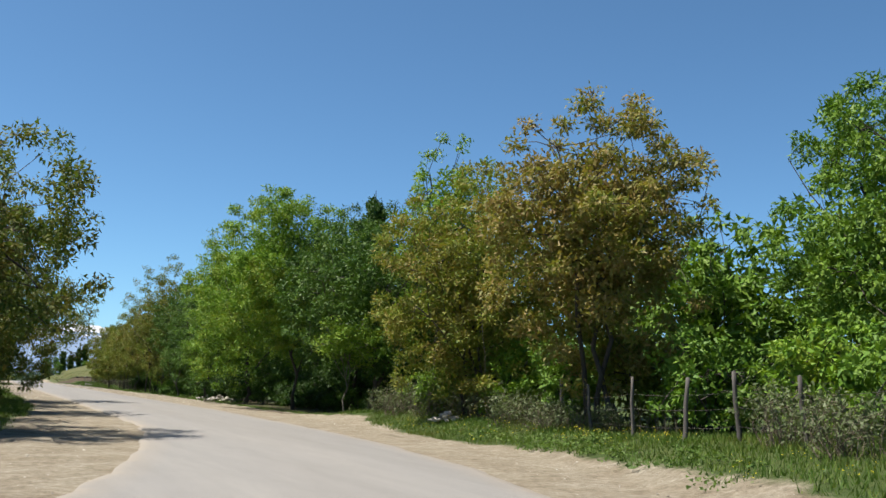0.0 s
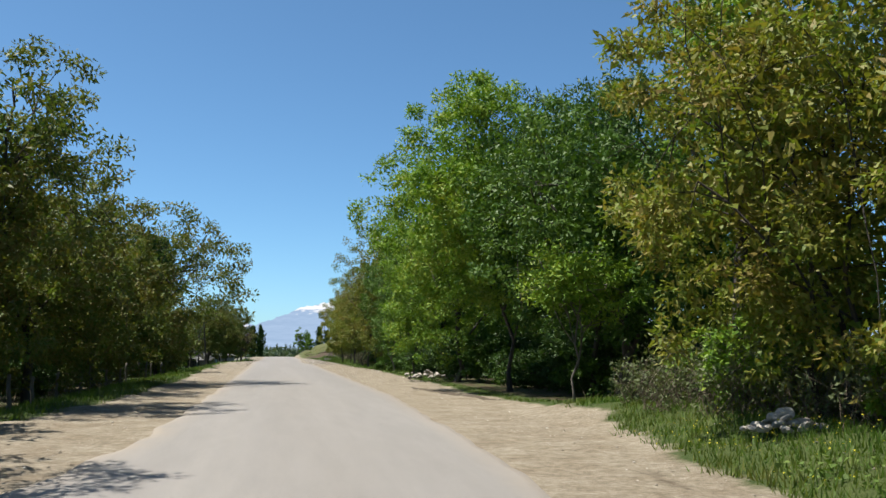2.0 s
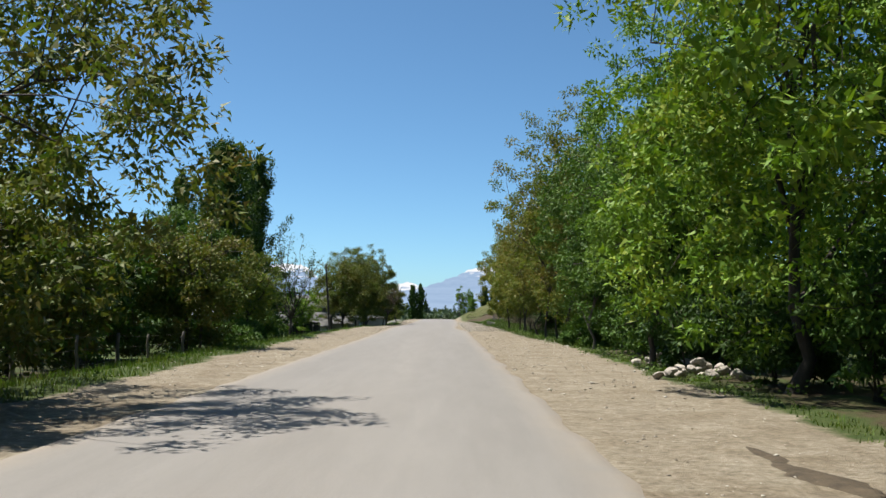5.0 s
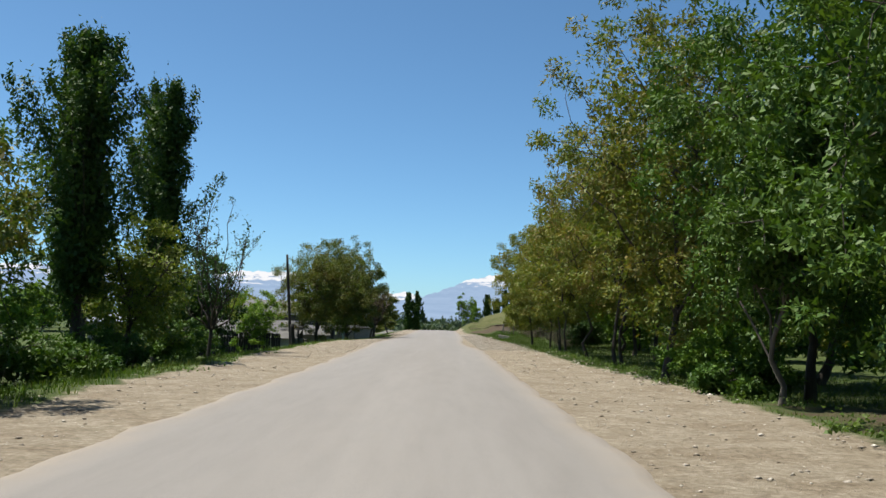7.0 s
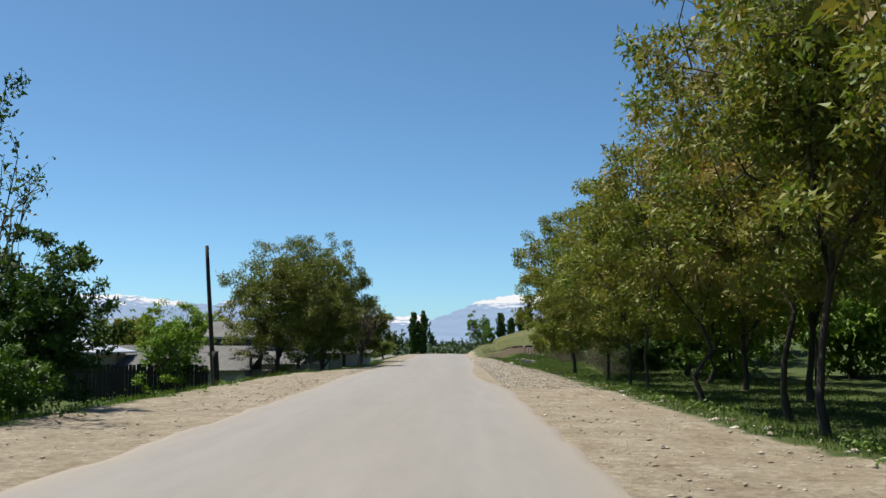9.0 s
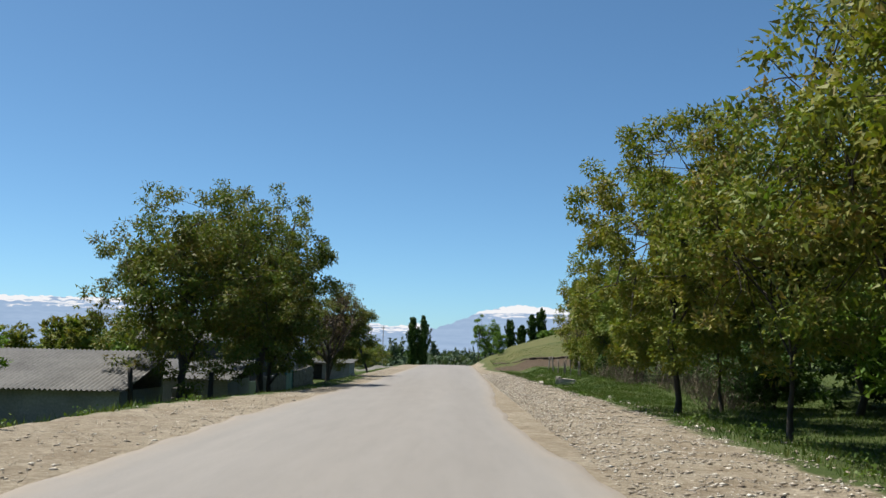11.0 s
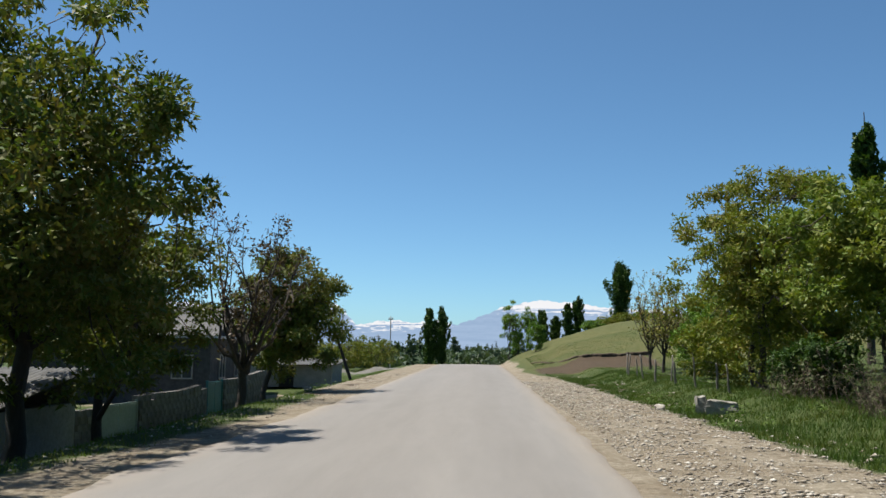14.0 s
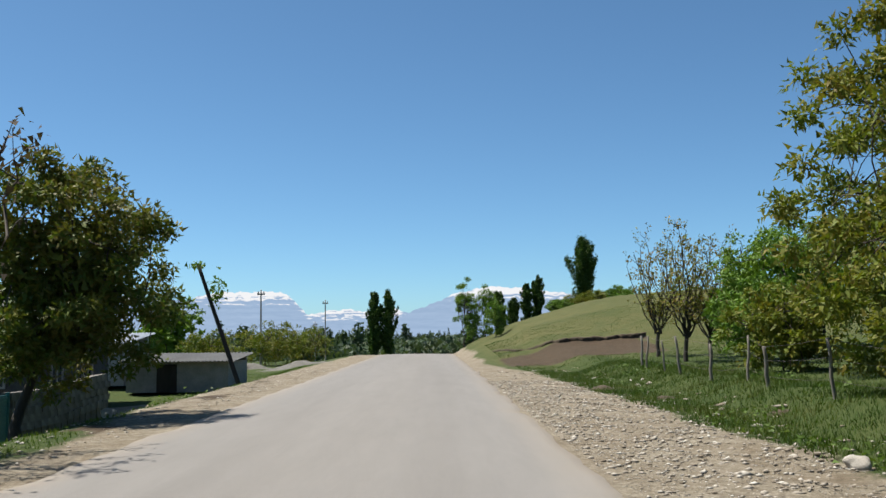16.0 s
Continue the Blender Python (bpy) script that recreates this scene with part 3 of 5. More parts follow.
tree("tree", 7.8, 62.0, 12.6, 4.2, "bright", 17, base=0.05, thick=0.55, leaves=20000, leaf=0.17, label="bright green broad-leaved tree in the thicket", group=ROADSIDE)
tree("tree", 8.6, 71.5, 11.0, 3.8, "green", 18, base=0.07, thick=0.6, leaves=19000, leaf=0.16, label="fresh green tree at the edge of the thicket", group=ROADSIDE)
tree("tree", 8.2, 78.0, 9.6, 3.5, "deep", 19, base=0.08, thick=0.6, leaves=17000, leaf=0.16, label="dark green tree at the edge of the thicket", group=ROADSIDE)
tree("walnut_tree", 9.0, 86.5, 10.8, 3.7, "deep", 20, base=0.1, leaves=19000, leaf=0.16, thick=0.5, label="dark green tree with a slim straight trunk", group=ROADSIDE)
tree("walnut_tree", 7.4, 93.5, 13.0, 4.0, "walnut", 21, base=0.1, leaves=19000, leaf=0.16, thick=0.42, label="walnut tree with bronze leaves by the verge", group=ROADSIDE)
tree("tree", 7.45, 83.9, 4.8, 1.4, "deep", 22, base=0.42, leaves=6500, leaf=0.14, thick=0.55, bark=PALE_BARK, lean=(-0.1, 0), label="small green tree with a pale straight trunk", group=ROADSIDE)
tree("tree", 6.9, 70.0, 5.6, 1.9, "green", 23, base=0.35, leaves=6500, leaf=0.14, thick=0.7, label="slender tree with a dark straight trunk", group=ROADSIDE)
tree("tree", 6.8, 40.0, 4.4, 1.8, "bright", 24, base=0.5, leaves=5000, leaf=0.14, thick=0.25, lean=(0.3, 0), bark=PALE_BARK, label="small bright green tree before the thicket", group=ROADSIDE)
# deeper rank behind them
row([(13.5, 24, 6.8, 3.6, "green", 8000, 101), (14.5, 33, 9.0, 4.2, "olive", 7000, 102), (13.5, 44, 9.5, 4.0, "deep", 7000, 103), (14.5, 56, 10.5, 4.2, "deep", 7000, 104),
     (13.5, 66, 11.0, 4.2, "deep", 7000, 105), (13.5, 76, 11.0, 4.2, "deep", 7000, 106), (12.5, 85, 12.5, 4.4, "deep", 13000, 107), (12.5, 95, 12.0, 4.2, "deep", 12000, 108),
     (12.5, 104, 10.5, 3.8, "walnut", 10000, 109), (18.5, 22, 9.0, 4.2, "green", 6000, 110)],
    "tree", "dark green tree deeper in the thicket", "trees deeper in the thicket", leaf=0.27, base=0.05, thick=0.6)
poplar(13.2, 54.0, 13.6, 1.3, 50, leaves=8000, label="dark narrow poplar rising behind the thicket")
# the walnut row along the stony verge
ROW_LABEL = "slender walnut tree with olive and bronze leaves"
row([(7.3, 101.0, 9.8, 3.2, "walnut", 16000, 31), (8.6, 106.5, 10.4, 3.2, "brown", 14000, 32), (7.7, 110.0, 8.8, 2.9, "walnut", 15000, 33), (7.3, 115.5, 7.8, 2.8, "olive", 14000, 34),
     (7.5, 119.6, 7.2, 2.7, "walnut", 13000, 35), (7.6, 125.0, 6.8, 2.6, "walnut", 12000, 36), (9.6, 137.0, 6.0, 2.8, "walnut", 14000, 38)],
    "walnut_tree", ROW_LABEL, "walnut row on the stony verge", base=0.25, leaf=0.145, thick=0.34, dense=0.4)
row([(11.5, 113, 8.0, 3.2, "walnut", 7000, 41), (12.0, 121, 7.5, 3.2, "olive", 7000, 42), (12.5, 128, 7.5, 3.2, "walnut", 7000, 43), (13.5, 136, 7.0, 3.2, "olive", 6500, 44), (16.5, 117, 8.5, 3.6, "green", 6000, 45), (17.0, 127, 8.5, 3.6, "green", 6000, 46)],
    "walnut_tree", "walnut tree standing in the shaded grass", "walnuts in the grass", base=0.28, leaf=0.22, thick=0.7)
tree("walnut_tree", 7.2, 132.7, 8.5, 3.5, "olive", 37, base=0.12, leaves=36000, leaf=0.145, slim=0.5, thick=0.5, dense=0.3, lean=(0.25, -0.2), label="broad walnut tree leaning over the stony verge", group="walnut row on the stony verge")
# the "dark" kinds here stand for deep shade behind the row
row([(14.5, 132, 6.5, 3.4, "green", 6000, 141), (15.0, 139.5, 6.0, 3.2, "dark", 6000, 142), (18.5, 145, 6.5, 3.4, "green", 5000, 143), (14.0, 145.5, 5.0, 2.6, "dark", 5000, 144), (21.0, 133, 6.5, 3.6, "green", 4500, 145), (22.5, 150, 6.0, 3.4, "olive", 4500, 146), (20.0, 158, 5.5, 3.0, "green", 4500, 147)],
    "tree", "dark green tree behind the walnut row", "trees deeper in the thicket", base=0.02, leaf=0.26, thick=0.6)
# right, by the second fence
tree("tree", 10.1, 152.9, 5.6, 2.7, "lime", 47, base=0.3, leaves=17000, leaf=0.15, thick=0.45, label="fresh green tree above the dark hollow", group=ROADSIDE)
tree("tree", 12.6, 149.5, 6.0, 3.2, "olive", 39, base=0.12, leaves=12000, leaf=0.18, thick=0.5, label="olive green bushy tree above the dark thicket", group=ROADSIDE)
tree("walnut_tree", 9.8, 160.0, 7.1, 3.2, "olive", 48, base=0.0, leaves=25000, leaf=0.145, stems=2, dense=0.45, label="loose olive green tree behind the post fence", group=ROADSIDE)
tree("tree", 12.0, 167.0, 6.0, 2.8, "walnut", 49, base=0.1, leaves=9000, leaf=0.17, gap=0.2, label="olive tree with bronze tips beyond the fence", group=ROADSIDE)
for x, y, h, r, sd in ((10.6, 185.5, 5.2, 1.5, 51), (10.3, 180.0, 4.9, 1.5, 52), (11.9, 182.5, 4.6, 1.7, 54)):
    twiggy_tree(x, y, h, r, sd, "thin upright tree with sparse bronze young leaves", "brown", "bare trees on the slope", 4)
row([(12.8, 178.5, 4.8, 2.2, "green", 5000, 151), (14.8, 172, 5.4, 2.6, "olive", 5000, 152), (16.5, 183, 5.2, 2.6, "green", 4500, 153)],
    "tree", "green tree on the slope behind the fence", "trees on the slope", base=0.08, leaf=0.19, thick=0.5)
poplar(19.5, 177.0, 12.6, 1.0, 53, leaves=5000, leaf=0.28, label="dark narrow poplar above the fence")
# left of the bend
row([(-9.0, 27.0, 8.9, 4.4, "backlit", 20000, 60), (-8.9, 41.5, 10.4, 4.5, "backlit", 21000, 61), (-8.2, 57.5, 8.4, 6.2, "backlit", 38000, 62)],
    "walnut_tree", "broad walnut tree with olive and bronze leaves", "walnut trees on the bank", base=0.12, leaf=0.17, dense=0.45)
tree("walnut_tree", -8.8, 49.0, 8.2, 4.0, "backlit", 59, base=0.1, leaves=17000, leaf=0.17, label="broad walnut tree, olive leaves darkened for backlight", group="walnut trees on the bank")
row([(-10.2, 33.8, 7.6, 3.9, "backlit", 8000, 63), (-13.0, 48, 8.0, 4.2, "backlit", 8000, 64), (-13.0, 62, 7.0, 4.0, "backlit", 8000, 65), (-10.5, 70, 5.6, 3.2, "backlit", 9000, 66), (-11.5, 78, 5.4, 3.2, "deep", 8000, 67)],
    "walnut_tree", "walnut tree, olive leaves darkened for backlight", "walnut trees behind the bank", base=0.06, leaf=0.24)
tree("walnut_tree", -8.4, 79.5, 5.4, 2.8, "backlit", 69, base=0.15, leaves=14000, leaf=0.16, label="spreading walnut tree shading the sandy verge", group="walnut trees on the bank")
tree("tree", -10.8, 87.0, 6.8, 2.8, "deep", 68, base=0.1, leaves=7000, leaf=0.17, gap=0.2, label="airy green tree by the bank", group=ROADSIDE)
poplar(-10.9, 96.0, 11.4, 1.9, 71, leaves=17000, leaf=0.19, label="broad dark poplar with feathery upright plumes", foot=0.1)
poplar(-11.3, 106.2, 12.7, 1.75, 72, leaves=14000, leaf=0.19, label="tall narrow dark green poplar", foot=0.1)
poplar(-20.5, 122.5, 14.8, 1.3, 74, leaves=6000, leaf=0.24, label="dark narrow poplar standing behind the others", foot=0.2)
twiggy_tree(-8.1, 102.3, 6.5, 1.9, 73, "nearly bare sapling with tufts of dark leaves", "dark", "bare trees on the bank", per=4)
tree("tree", -9.8, 98.0, 5.4, 2.1, "lime", 76, base=0.1, leaves=7000, leaf=0.15, label="small yellow-green tree under the poplars", group=ROADSIDE)
tree("tree", -13.0, 117.0, 6.2, 2.9, "dark", 77, base=0.03, leaves=14000, leaf=0.2, label="dark bushy tree beside the yard", group=ROADSIDE)
bush(-11.2, 128.0, 4.7, 1.8, "bright", 78, leaves=7000, label="bright green bush beside the wooden pole")
tree("walnut_tree", -8.8, 142.3, 9.3, 4.2, "backlit", 79, base=0.17, leaves=24000, leaf=0.16, stems=2, label="broad walnut tree with a forked dark trunk", group="walnut trees by the yards")
tree("walnut_tree", -7.3, 147.2, 9.9, 3.5, "backlit", 84, base=0.14, leaves=25000, leaf=0.16, label="tall walnut tree, olive leaves darkened for backlight", group="walnut trees by the yards")
tree("walnut_tree", -7.9, 152.6, 6.9, 2.9, "backlit", 82, base=0.27, leaves=20000, leaf=0.15, label="low walnut tree, olive leaves darkened for backlight", group="walnut trees by the yards")
twiggy_tree(-5.65, 157.0, 5.5, 2.2, 81, "half bare tree with small bronze tufts", per=5, thick=1.6)
tree("walnut_tree", -6.3, 163.0, 5.5, 2.0, "backlit", 83, base=0.17, leaves=17000, leaf=0.14, lean=(0.8, 0.3), label="low spreading walnut tree, dark green leaves deepened for backlight", group="walnut trees by the yards")
# beyond the crest
FAR = "dark poplar behind the grassy hill"
for k, (x, y, top, r, n, lab) in enumerate([(-6.75, 285, 8.6, 1.15, 6000, "dark poplar beyond the crest, one of a close pair"), (-4.7, 285, 9.0, 1.2, 6000, "dark poplar beyond the crest, one of a close pair"),
                                            (23.7, 285, 15.8, 2.5, 11000, "broad dark poplar on top of the grassy hill"), (11.3, 285, 8.2, 1.0, 4500, FAR), (13.6, 287, 7.1, 1.0, 4000, FAR),
                                            (15.3, 285, 9.4, 0.85, 4500, FAR), (16.9, 286, 10.5, 0.95, 5000, FAR)]):
    poplar(x, y, top - float(ground_z(x, y)), r, 90 + k, leaves=n, leaf=0.36, label=lab, foot=0.05)
for k, (x, y, h) in enumerate([(4.1, 226, 5.6), (5.8, 226, 4.4), (5.0, 232, 4.6), (6.2, 219, 2.8)]):
    tree("tree", x, y, h, 0.85, "green", 196 + k, base=0.12, leaves=2600, leaf=0.15, gap=0.25, thick=0.5, tall=1.15, label="young pale green tree on the cut slope", group="young trees on the slope")

# bushes of the thickets; beyond y = 36 dark leaves stand for shade
rng = np.random.default_rng(5)
for k, y in enumerate(np.arange(10, 89, 3.6)):
    if 79 < y < 87:
        continue
    o = (8.5 if y > 24 else 9.7) + 0.8 * rng.uniform() - (0.7 if y > 62 else 0) + (1.0 if 36 < y < 60 else 0)
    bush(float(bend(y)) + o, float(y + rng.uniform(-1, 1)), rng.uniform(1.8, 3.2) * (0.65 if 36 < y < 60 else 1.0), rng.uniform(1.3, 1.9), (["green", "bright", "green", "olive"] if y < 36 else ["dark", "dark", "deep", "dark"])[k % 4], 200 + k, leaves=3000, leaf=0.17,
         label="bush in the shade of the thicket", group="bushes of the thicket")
for k, y in enumerate(np.arange(7, 27, 2.6)):
    bush(float(bend(y)) + 13.0 + 1.5 * rng.uniform(), float(y), rng.uniform(2.2, 3.2), 1.8, ["green", "dark"][k % 2], 320 + k, leaves=1800, leaf=0.2,
         label="bush in the shade of the thicket", group="bushes of the thicket")
# added row of dark leaves, filling what is only shade behind
for k, y in enumerate(np.arange(41, 66, 2.6)):
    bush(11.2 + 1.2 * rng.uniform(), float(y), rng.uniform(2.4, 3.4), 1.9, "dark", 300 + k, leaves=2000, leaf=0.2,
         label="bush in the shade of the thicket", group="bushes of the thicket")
# leaf tones darkened to stand for the shade below the walnuts
for k, y in enumerate(np.arange(24, 92, 5.0)):
    bush(float(bend(y)) - 10.2 - 1.5 * rng.uniform(), float(y), rng.uniform(1.6, 2.6), rng.uniform(1.4, 2.0), ["dark", "deep", "backlit"][k % 3], 240 + k, leaves=2600, leaf=0.17,
         label="bush under the walnut trees, leaves darkened for shade", group="bushes under the walnuts")
# "dark" ones right of the road stand for the shade of the hollow
for k, (x, y, h, r, kd) in enumerate([(-8.8, 90, 1.1, 1.2, "deep"), (-9.7, 95, 1.5, 1.4, "deep"), (-10.4, 104, 2.2, 1.6, "deep"), (-11.5, 112, 2.2, 1.7, "deep"), (8.1, 27.2, 1.5, 1.1, "bright"), (7.9, 31.6, 1.7, 1.2, "bright"), (8.3, 34.3, 1.6, 1.2, "bright"), (12.8, 147, 2.2, 1.7, "dark"), (13.5, 151.5, 2.2, 1.6, "dark"), (14.5, 149, 2.4, 1.8, "dark"), (13.5, 154.5, 2.2, 1.8, "dark"),
                                       (10.6, 171, 2.4, 1.6, "olive"), (11.4, 175.5, 3.0, 1.6, "green"), (7.5, 86.4, 0.8, 1.1, "deep"), (8.2, 91.3, 1.7, 1.2, "green"), (11.8, 139.5, 2.2, 1.7, "dark"), (12.0, 143.3, 2.4, 1.8, "dark"), (9.6, 155.6, 1.6, 1.3, "dark"), (9.0, 92, 2.0, 1.4, "green"), (9.4, 98, 1.6, 1.3, "green"), (-10.0, 214, 3.2, 2.6, "olive"), (-8.6, 221, 3.2, 2.4, "walnut"), (-12.5, 206, 2.6, 2.0, "olive"),
                                       (22, 281, 3.0, 3.0, "green"), (17.5, 240, 1.6, 1.8, "olive"), (13.5, 237, 1.2, 1.3, "green"), (15.3, 239, 1.4, 1.5, "olive"), (19.2, 236, 1.6, 1.7, "green")]):
    bush(x, y, h, r, kd, 270 + k, leaves=3600, leaf=0.16)


def dry_brush(x, y, h, r, seed, label, leaf_share=3, squash=1.0):
    """A tangle of thin grey stems springing from the ground, with a few small grey-green leaves."""
    rng = np.random.default_rng(seed)
    thing = new("brush")
    thing.location = (x, y, float(ground_z(x, y)) - 0.05)
    stems, tips = [], []
    for k in range(70):
        a, q = rng.uniform(0, 6.28), rng.uniform() ** 0.6
        foot = np.array([math.cos(a) * r * q * 0.8, math.sin(a) * r * q * 0.8 * squash, 0.0])
        end = foot + np.array([rng.normal() * 0.35 * r, rng.normal() * 0.35 * r * squash, h * rng.uniform(0.45, 1.05)])
        st = curve_to(foot, end, rng.uniform(0.006, 0.014), 0.003, rng, 6, 0.0, 0.3)
        stems.append(st)
        for c in range(3):
            j = rng.integers(2, 6)
            e = st[j, :3] + rng.normal(size=3) * [0.22, 0.22, 0.14] * h * 0.6
            e[2] = max(e[2], 0.05)
            stems.append(curve_to(st[j, :3], e, 0.005, 0.002, rng, 4, 0.0, 0.3))
            tips.append(e)
        tips.append(end)
    part("tangle", tubes(stems, 3), LEAF["twig"], thing)
    c = np.repeat(np.array(tips), leaf_share, axis=0)
    c = c + rng.normal(size=c.shape) * 0.08
    part("foliage", blades(c, 0.085, rng, 0.1, 0.5), LEAF["sage"], thing)
    tagged(thing, label, "brush", "dry brush at the thicket's foot")


for k, (x, y, h, r) in enumerate([(6.9, 33.4, 1.3, 1.0), (7.3, 31.2, 1.4, 1.1), (7.6, 29.6, 0.9, 0.8), (7.6, 27.6, 1.2, 1.1), (7.4, 25.6, 1.0, 1.0), (7.0, 35.4, 0.9, 0.7), (5.3, 12.6, 1.0, 0.9), (4.4, 10.4, 0.9, 0.9), (6.6, 22.6, 0.7, 0.9), (6.6, 24.6, 0.8, 0.9), (6.9, 20.6, 0.7, 0.8)]):
    dry_brush(x, y, h, r, 500 + k, "tangled grey brush with sparse sage green leaves", 4)
for k, (x, y, h, r) in enumerate([(10.3, 147.6, 1.7, 1.1), (10.6, 145.6, 1.8, 1.2), (10.9, 143.2, 1.9, 1.2), (11.1, 141.0, 1.8, 1.2), (10.2, 138.8, 1.6, 1.1), (8.6, 154.4, 1.0, 0.9), (9.3, 151.6, 1.3, 1.0), (8.9, 149.6, 1.2, 1.0)]):
    dry_brush(x, y, h, r, 510 + k, "upright grey brush nearly without leaves", 1)

# ---- distance ----
def clump_cloud(spots, per, size, rng, slim=0.75):
    """Leaves for many small crowns in one mesh; a spot is x, y, z of the foot, height, radius."""
    spots = np.asarray(spots)
    w = np.repeat(np.arange(len(spots)), per)
    v = rng.normal(size=(len(w), 3))
    v /= np.linalg.norm(v, axis=1)[:, None]
    v *= rng.uniform(0.45, 1.0, len(w))[:, None]
    s = spots[w]
    c = s[:, :3] + np.stack([v[:, 0] * s[:, 4], v[:, 1] * s[:, 4], (v[:, 2] * 0.5 + 0.5) * s[:, 3]], -1)
    return blades(c, size, rng, 0.0, slim)


def far_woods():
    rng = np.random.default_rng(77)
    spots = []
    for k in range(1250):
        d = 330 + 1700 * rng.uniform() ** 1.3
        a = rng.uniform(-0.62, 0.62) if k % 2 else rng.normal() * 0.13
        x, y = d * math.sin(a), d * math.cos(a) + 40
        if abs(x) < 5 and d < 380:
            continue
        tall = rng.uniform() < 0.25
        h = rng.uniform(9, 13) if tall else rng.uniform(4, 8.5)
        spots.append((x, y, float(ground_z(x, y)) - 0.3, h * (1 + d / 3500), (1.0 if tall else rng.uniform(2.5, 5.5)) * (1 + d / 1500)))
    me = clump_cloud(spots, 90, 1.45, rng)
    me.materials.append(LEAF["far"])
    tagged(new("far_woods", me), "belts of distant trees on the plain", "woods", kind="stuff")


far_woods()


def mountain_material():
    """Far snowy tops seen through bluish air: a plain backdrop that glows with the air's own light."""
    m = bpy.data.materials.new("hazed_mountains")
    m.use_nodes = True
    n, l = m.node_tree.nodes, m.node_tree.links
    n.remove(n["Principled BSDF"])
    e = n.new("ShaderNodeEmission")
    hgt = n.new("ShaderNodeAttribute")
    hgt.attribute_name = "snow"
    tc = n.new("ShaderNodeTexCoord")
    mp = n.new("ShaderNodeMapping")
    mp.inputs["Scale"].default_value = (0.005, 0.005, 0.075)
    l.new(tc.outputs["Object"], mp.inputs[0])
    nz = node(n, "TexNoise", Scale=1.0, Detail=7.0, Roughness=0.65)
    l.new(mp.outputs[0], nz.inputs["Vector"])
    ad = n.new("ShaderNodeMath")
    ad.operation = "MULTIPLY_ADD"
    ad.inputs[1].default_value = 2.5
    l.new(nz.outputs[0], ad.inputs[0])
    l.new(hgt.outputs["Fac"], ad.inputs[2])
    snow = ramp(n, l, ad.outputs[0], [(0.98, (0, 0, 0)), (1.0, (1, 1, 1))])
    sub = n.new("ShaderNodeMath")
    sub.operation = "SUBTRACT"
    sub.inputs[1].default_value = 1.05
    l.new(ad.outputs[0], sub.inputs[0])
    l.new(sub.outputs[0], snow.inputs[0])
    snow.color_ramp.elements[0].position, snow.color_ramp.elements[1].position = 0.55, 0.68
    # blue haze is mixed into the rock tone, which glows unlit
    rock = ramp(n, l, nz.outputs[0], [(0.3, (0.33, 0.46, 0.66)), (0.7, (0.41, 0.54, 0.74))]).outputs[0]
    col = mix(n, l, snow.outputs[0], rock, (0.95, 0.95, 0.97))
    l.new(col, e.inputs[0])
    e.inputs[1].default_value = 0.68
    l.new(e.outputs[0], n["Material Output"].inputs[0])
    return m


def mountains():
    ridge_az = [-62, -40, -26, -19, -14.0, -12.8, -11.8, -8.6, -7.9, -7.1, -6.0, -4.6, -3.6, -2.0, -1.2, 0.4, 1.4, 3.4, 5.4, 8.1, 14, 24, 40, 62]
    ridge_el = [1.6, 2.2, 2.6, 2.7, 2.2, 2.6, 2.7, 2.72, 2.3, 1.35, 1.6, 1.68, 1.55, 1.75, 1.45, 2.05, 2.5, 2.95, 2.85, 2.5, 2.3, 2.0, 1.8, 1.5]
    az = np.linspace(-62, 62, 1100)
    el = np.interp(az, ridge_az, ridge_el)
    el = el + 0.035 * np.sin(az * 5.1 + np.sin(az * 2.3)) + 0.025 * np.sin(az * 13.7 + 1) + 0.014 * np.sin(az * 31.0)
    rows = 14
    t = np.linspace(0, 1, rows)[:, None]
    dist = 4050 + 420 * t + 40 * np.sin(az * 7)[None] * t
    e = -0.35 + (el[None] + 0.35) * t ** 1.25
    a = np.radians(az)[None] + 0 * t
    co = np.stack([dist * np.sin(a), 100 + dist * np.cos(a), 1.4 + dist * np.tan(np.radians(e))], -1)
    me = bpy.data.meshes.new("mountains")
    i = np.arange(co.shape[0] * co.shape[1]).reshape(co.shape[:2])
    fill(me, co.reshape(-1, 3), np.stack([i[:-1, :-1], i[:-1, 1:], i[1:, 1:], i[1:, :-1]], -1).reshape(-1, 4))
    at = me.attributes.new("snow", "FLOAT", "POINT")
    line = 1.8 + 0.12 * step(-1.0, 1.5, az) + 0.1 * (1 - step(-13, -10, az)) - 1.0 * step(-8.2, -6.8, az) * (1 - step(-2.0, -0.4, az))
    at.data.foreach_set("value", np.ascontiguousarray(((e - line[None]) * 0.9).ravel(), dtype=np.float32))
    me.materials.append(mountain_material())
    tagged(new("backdrop_mountains", me), "far mountains with snowy tops, tinted blue for haze", "mountains", kind="structure")


mountains()

# trees behind the yards
rng = np.random.default_rng(9)
for k in range(22):
    x, y = -24 - 46 * rng.uniform(), 140 + 120 * rng.uniform()
    tree("tree", x, y, rng.uniform(5, 7.5), rng.uniform(2.6, 3.8), ["green", "bright", "olive", "green"][k % 4], 400 + k, base=0.05, leaves=1350, leaf=0.62,
         label="green orchard tree behind the yards", group="orchard trees")
for k in range(24):
    x, y = 18 + 26 * rng.uniform(), 20 + 125 * rng.uniform()
    tree("tree", x, y, rng.uniform(6, 9), rng.uniform(3.2, 4.2), ["green", "olive"][k % 2], 430 + k, base=0.05, leaves=1350, leaf=0.62,
         label="green tree deep in the thicket", group="trees deeper in the thicket")
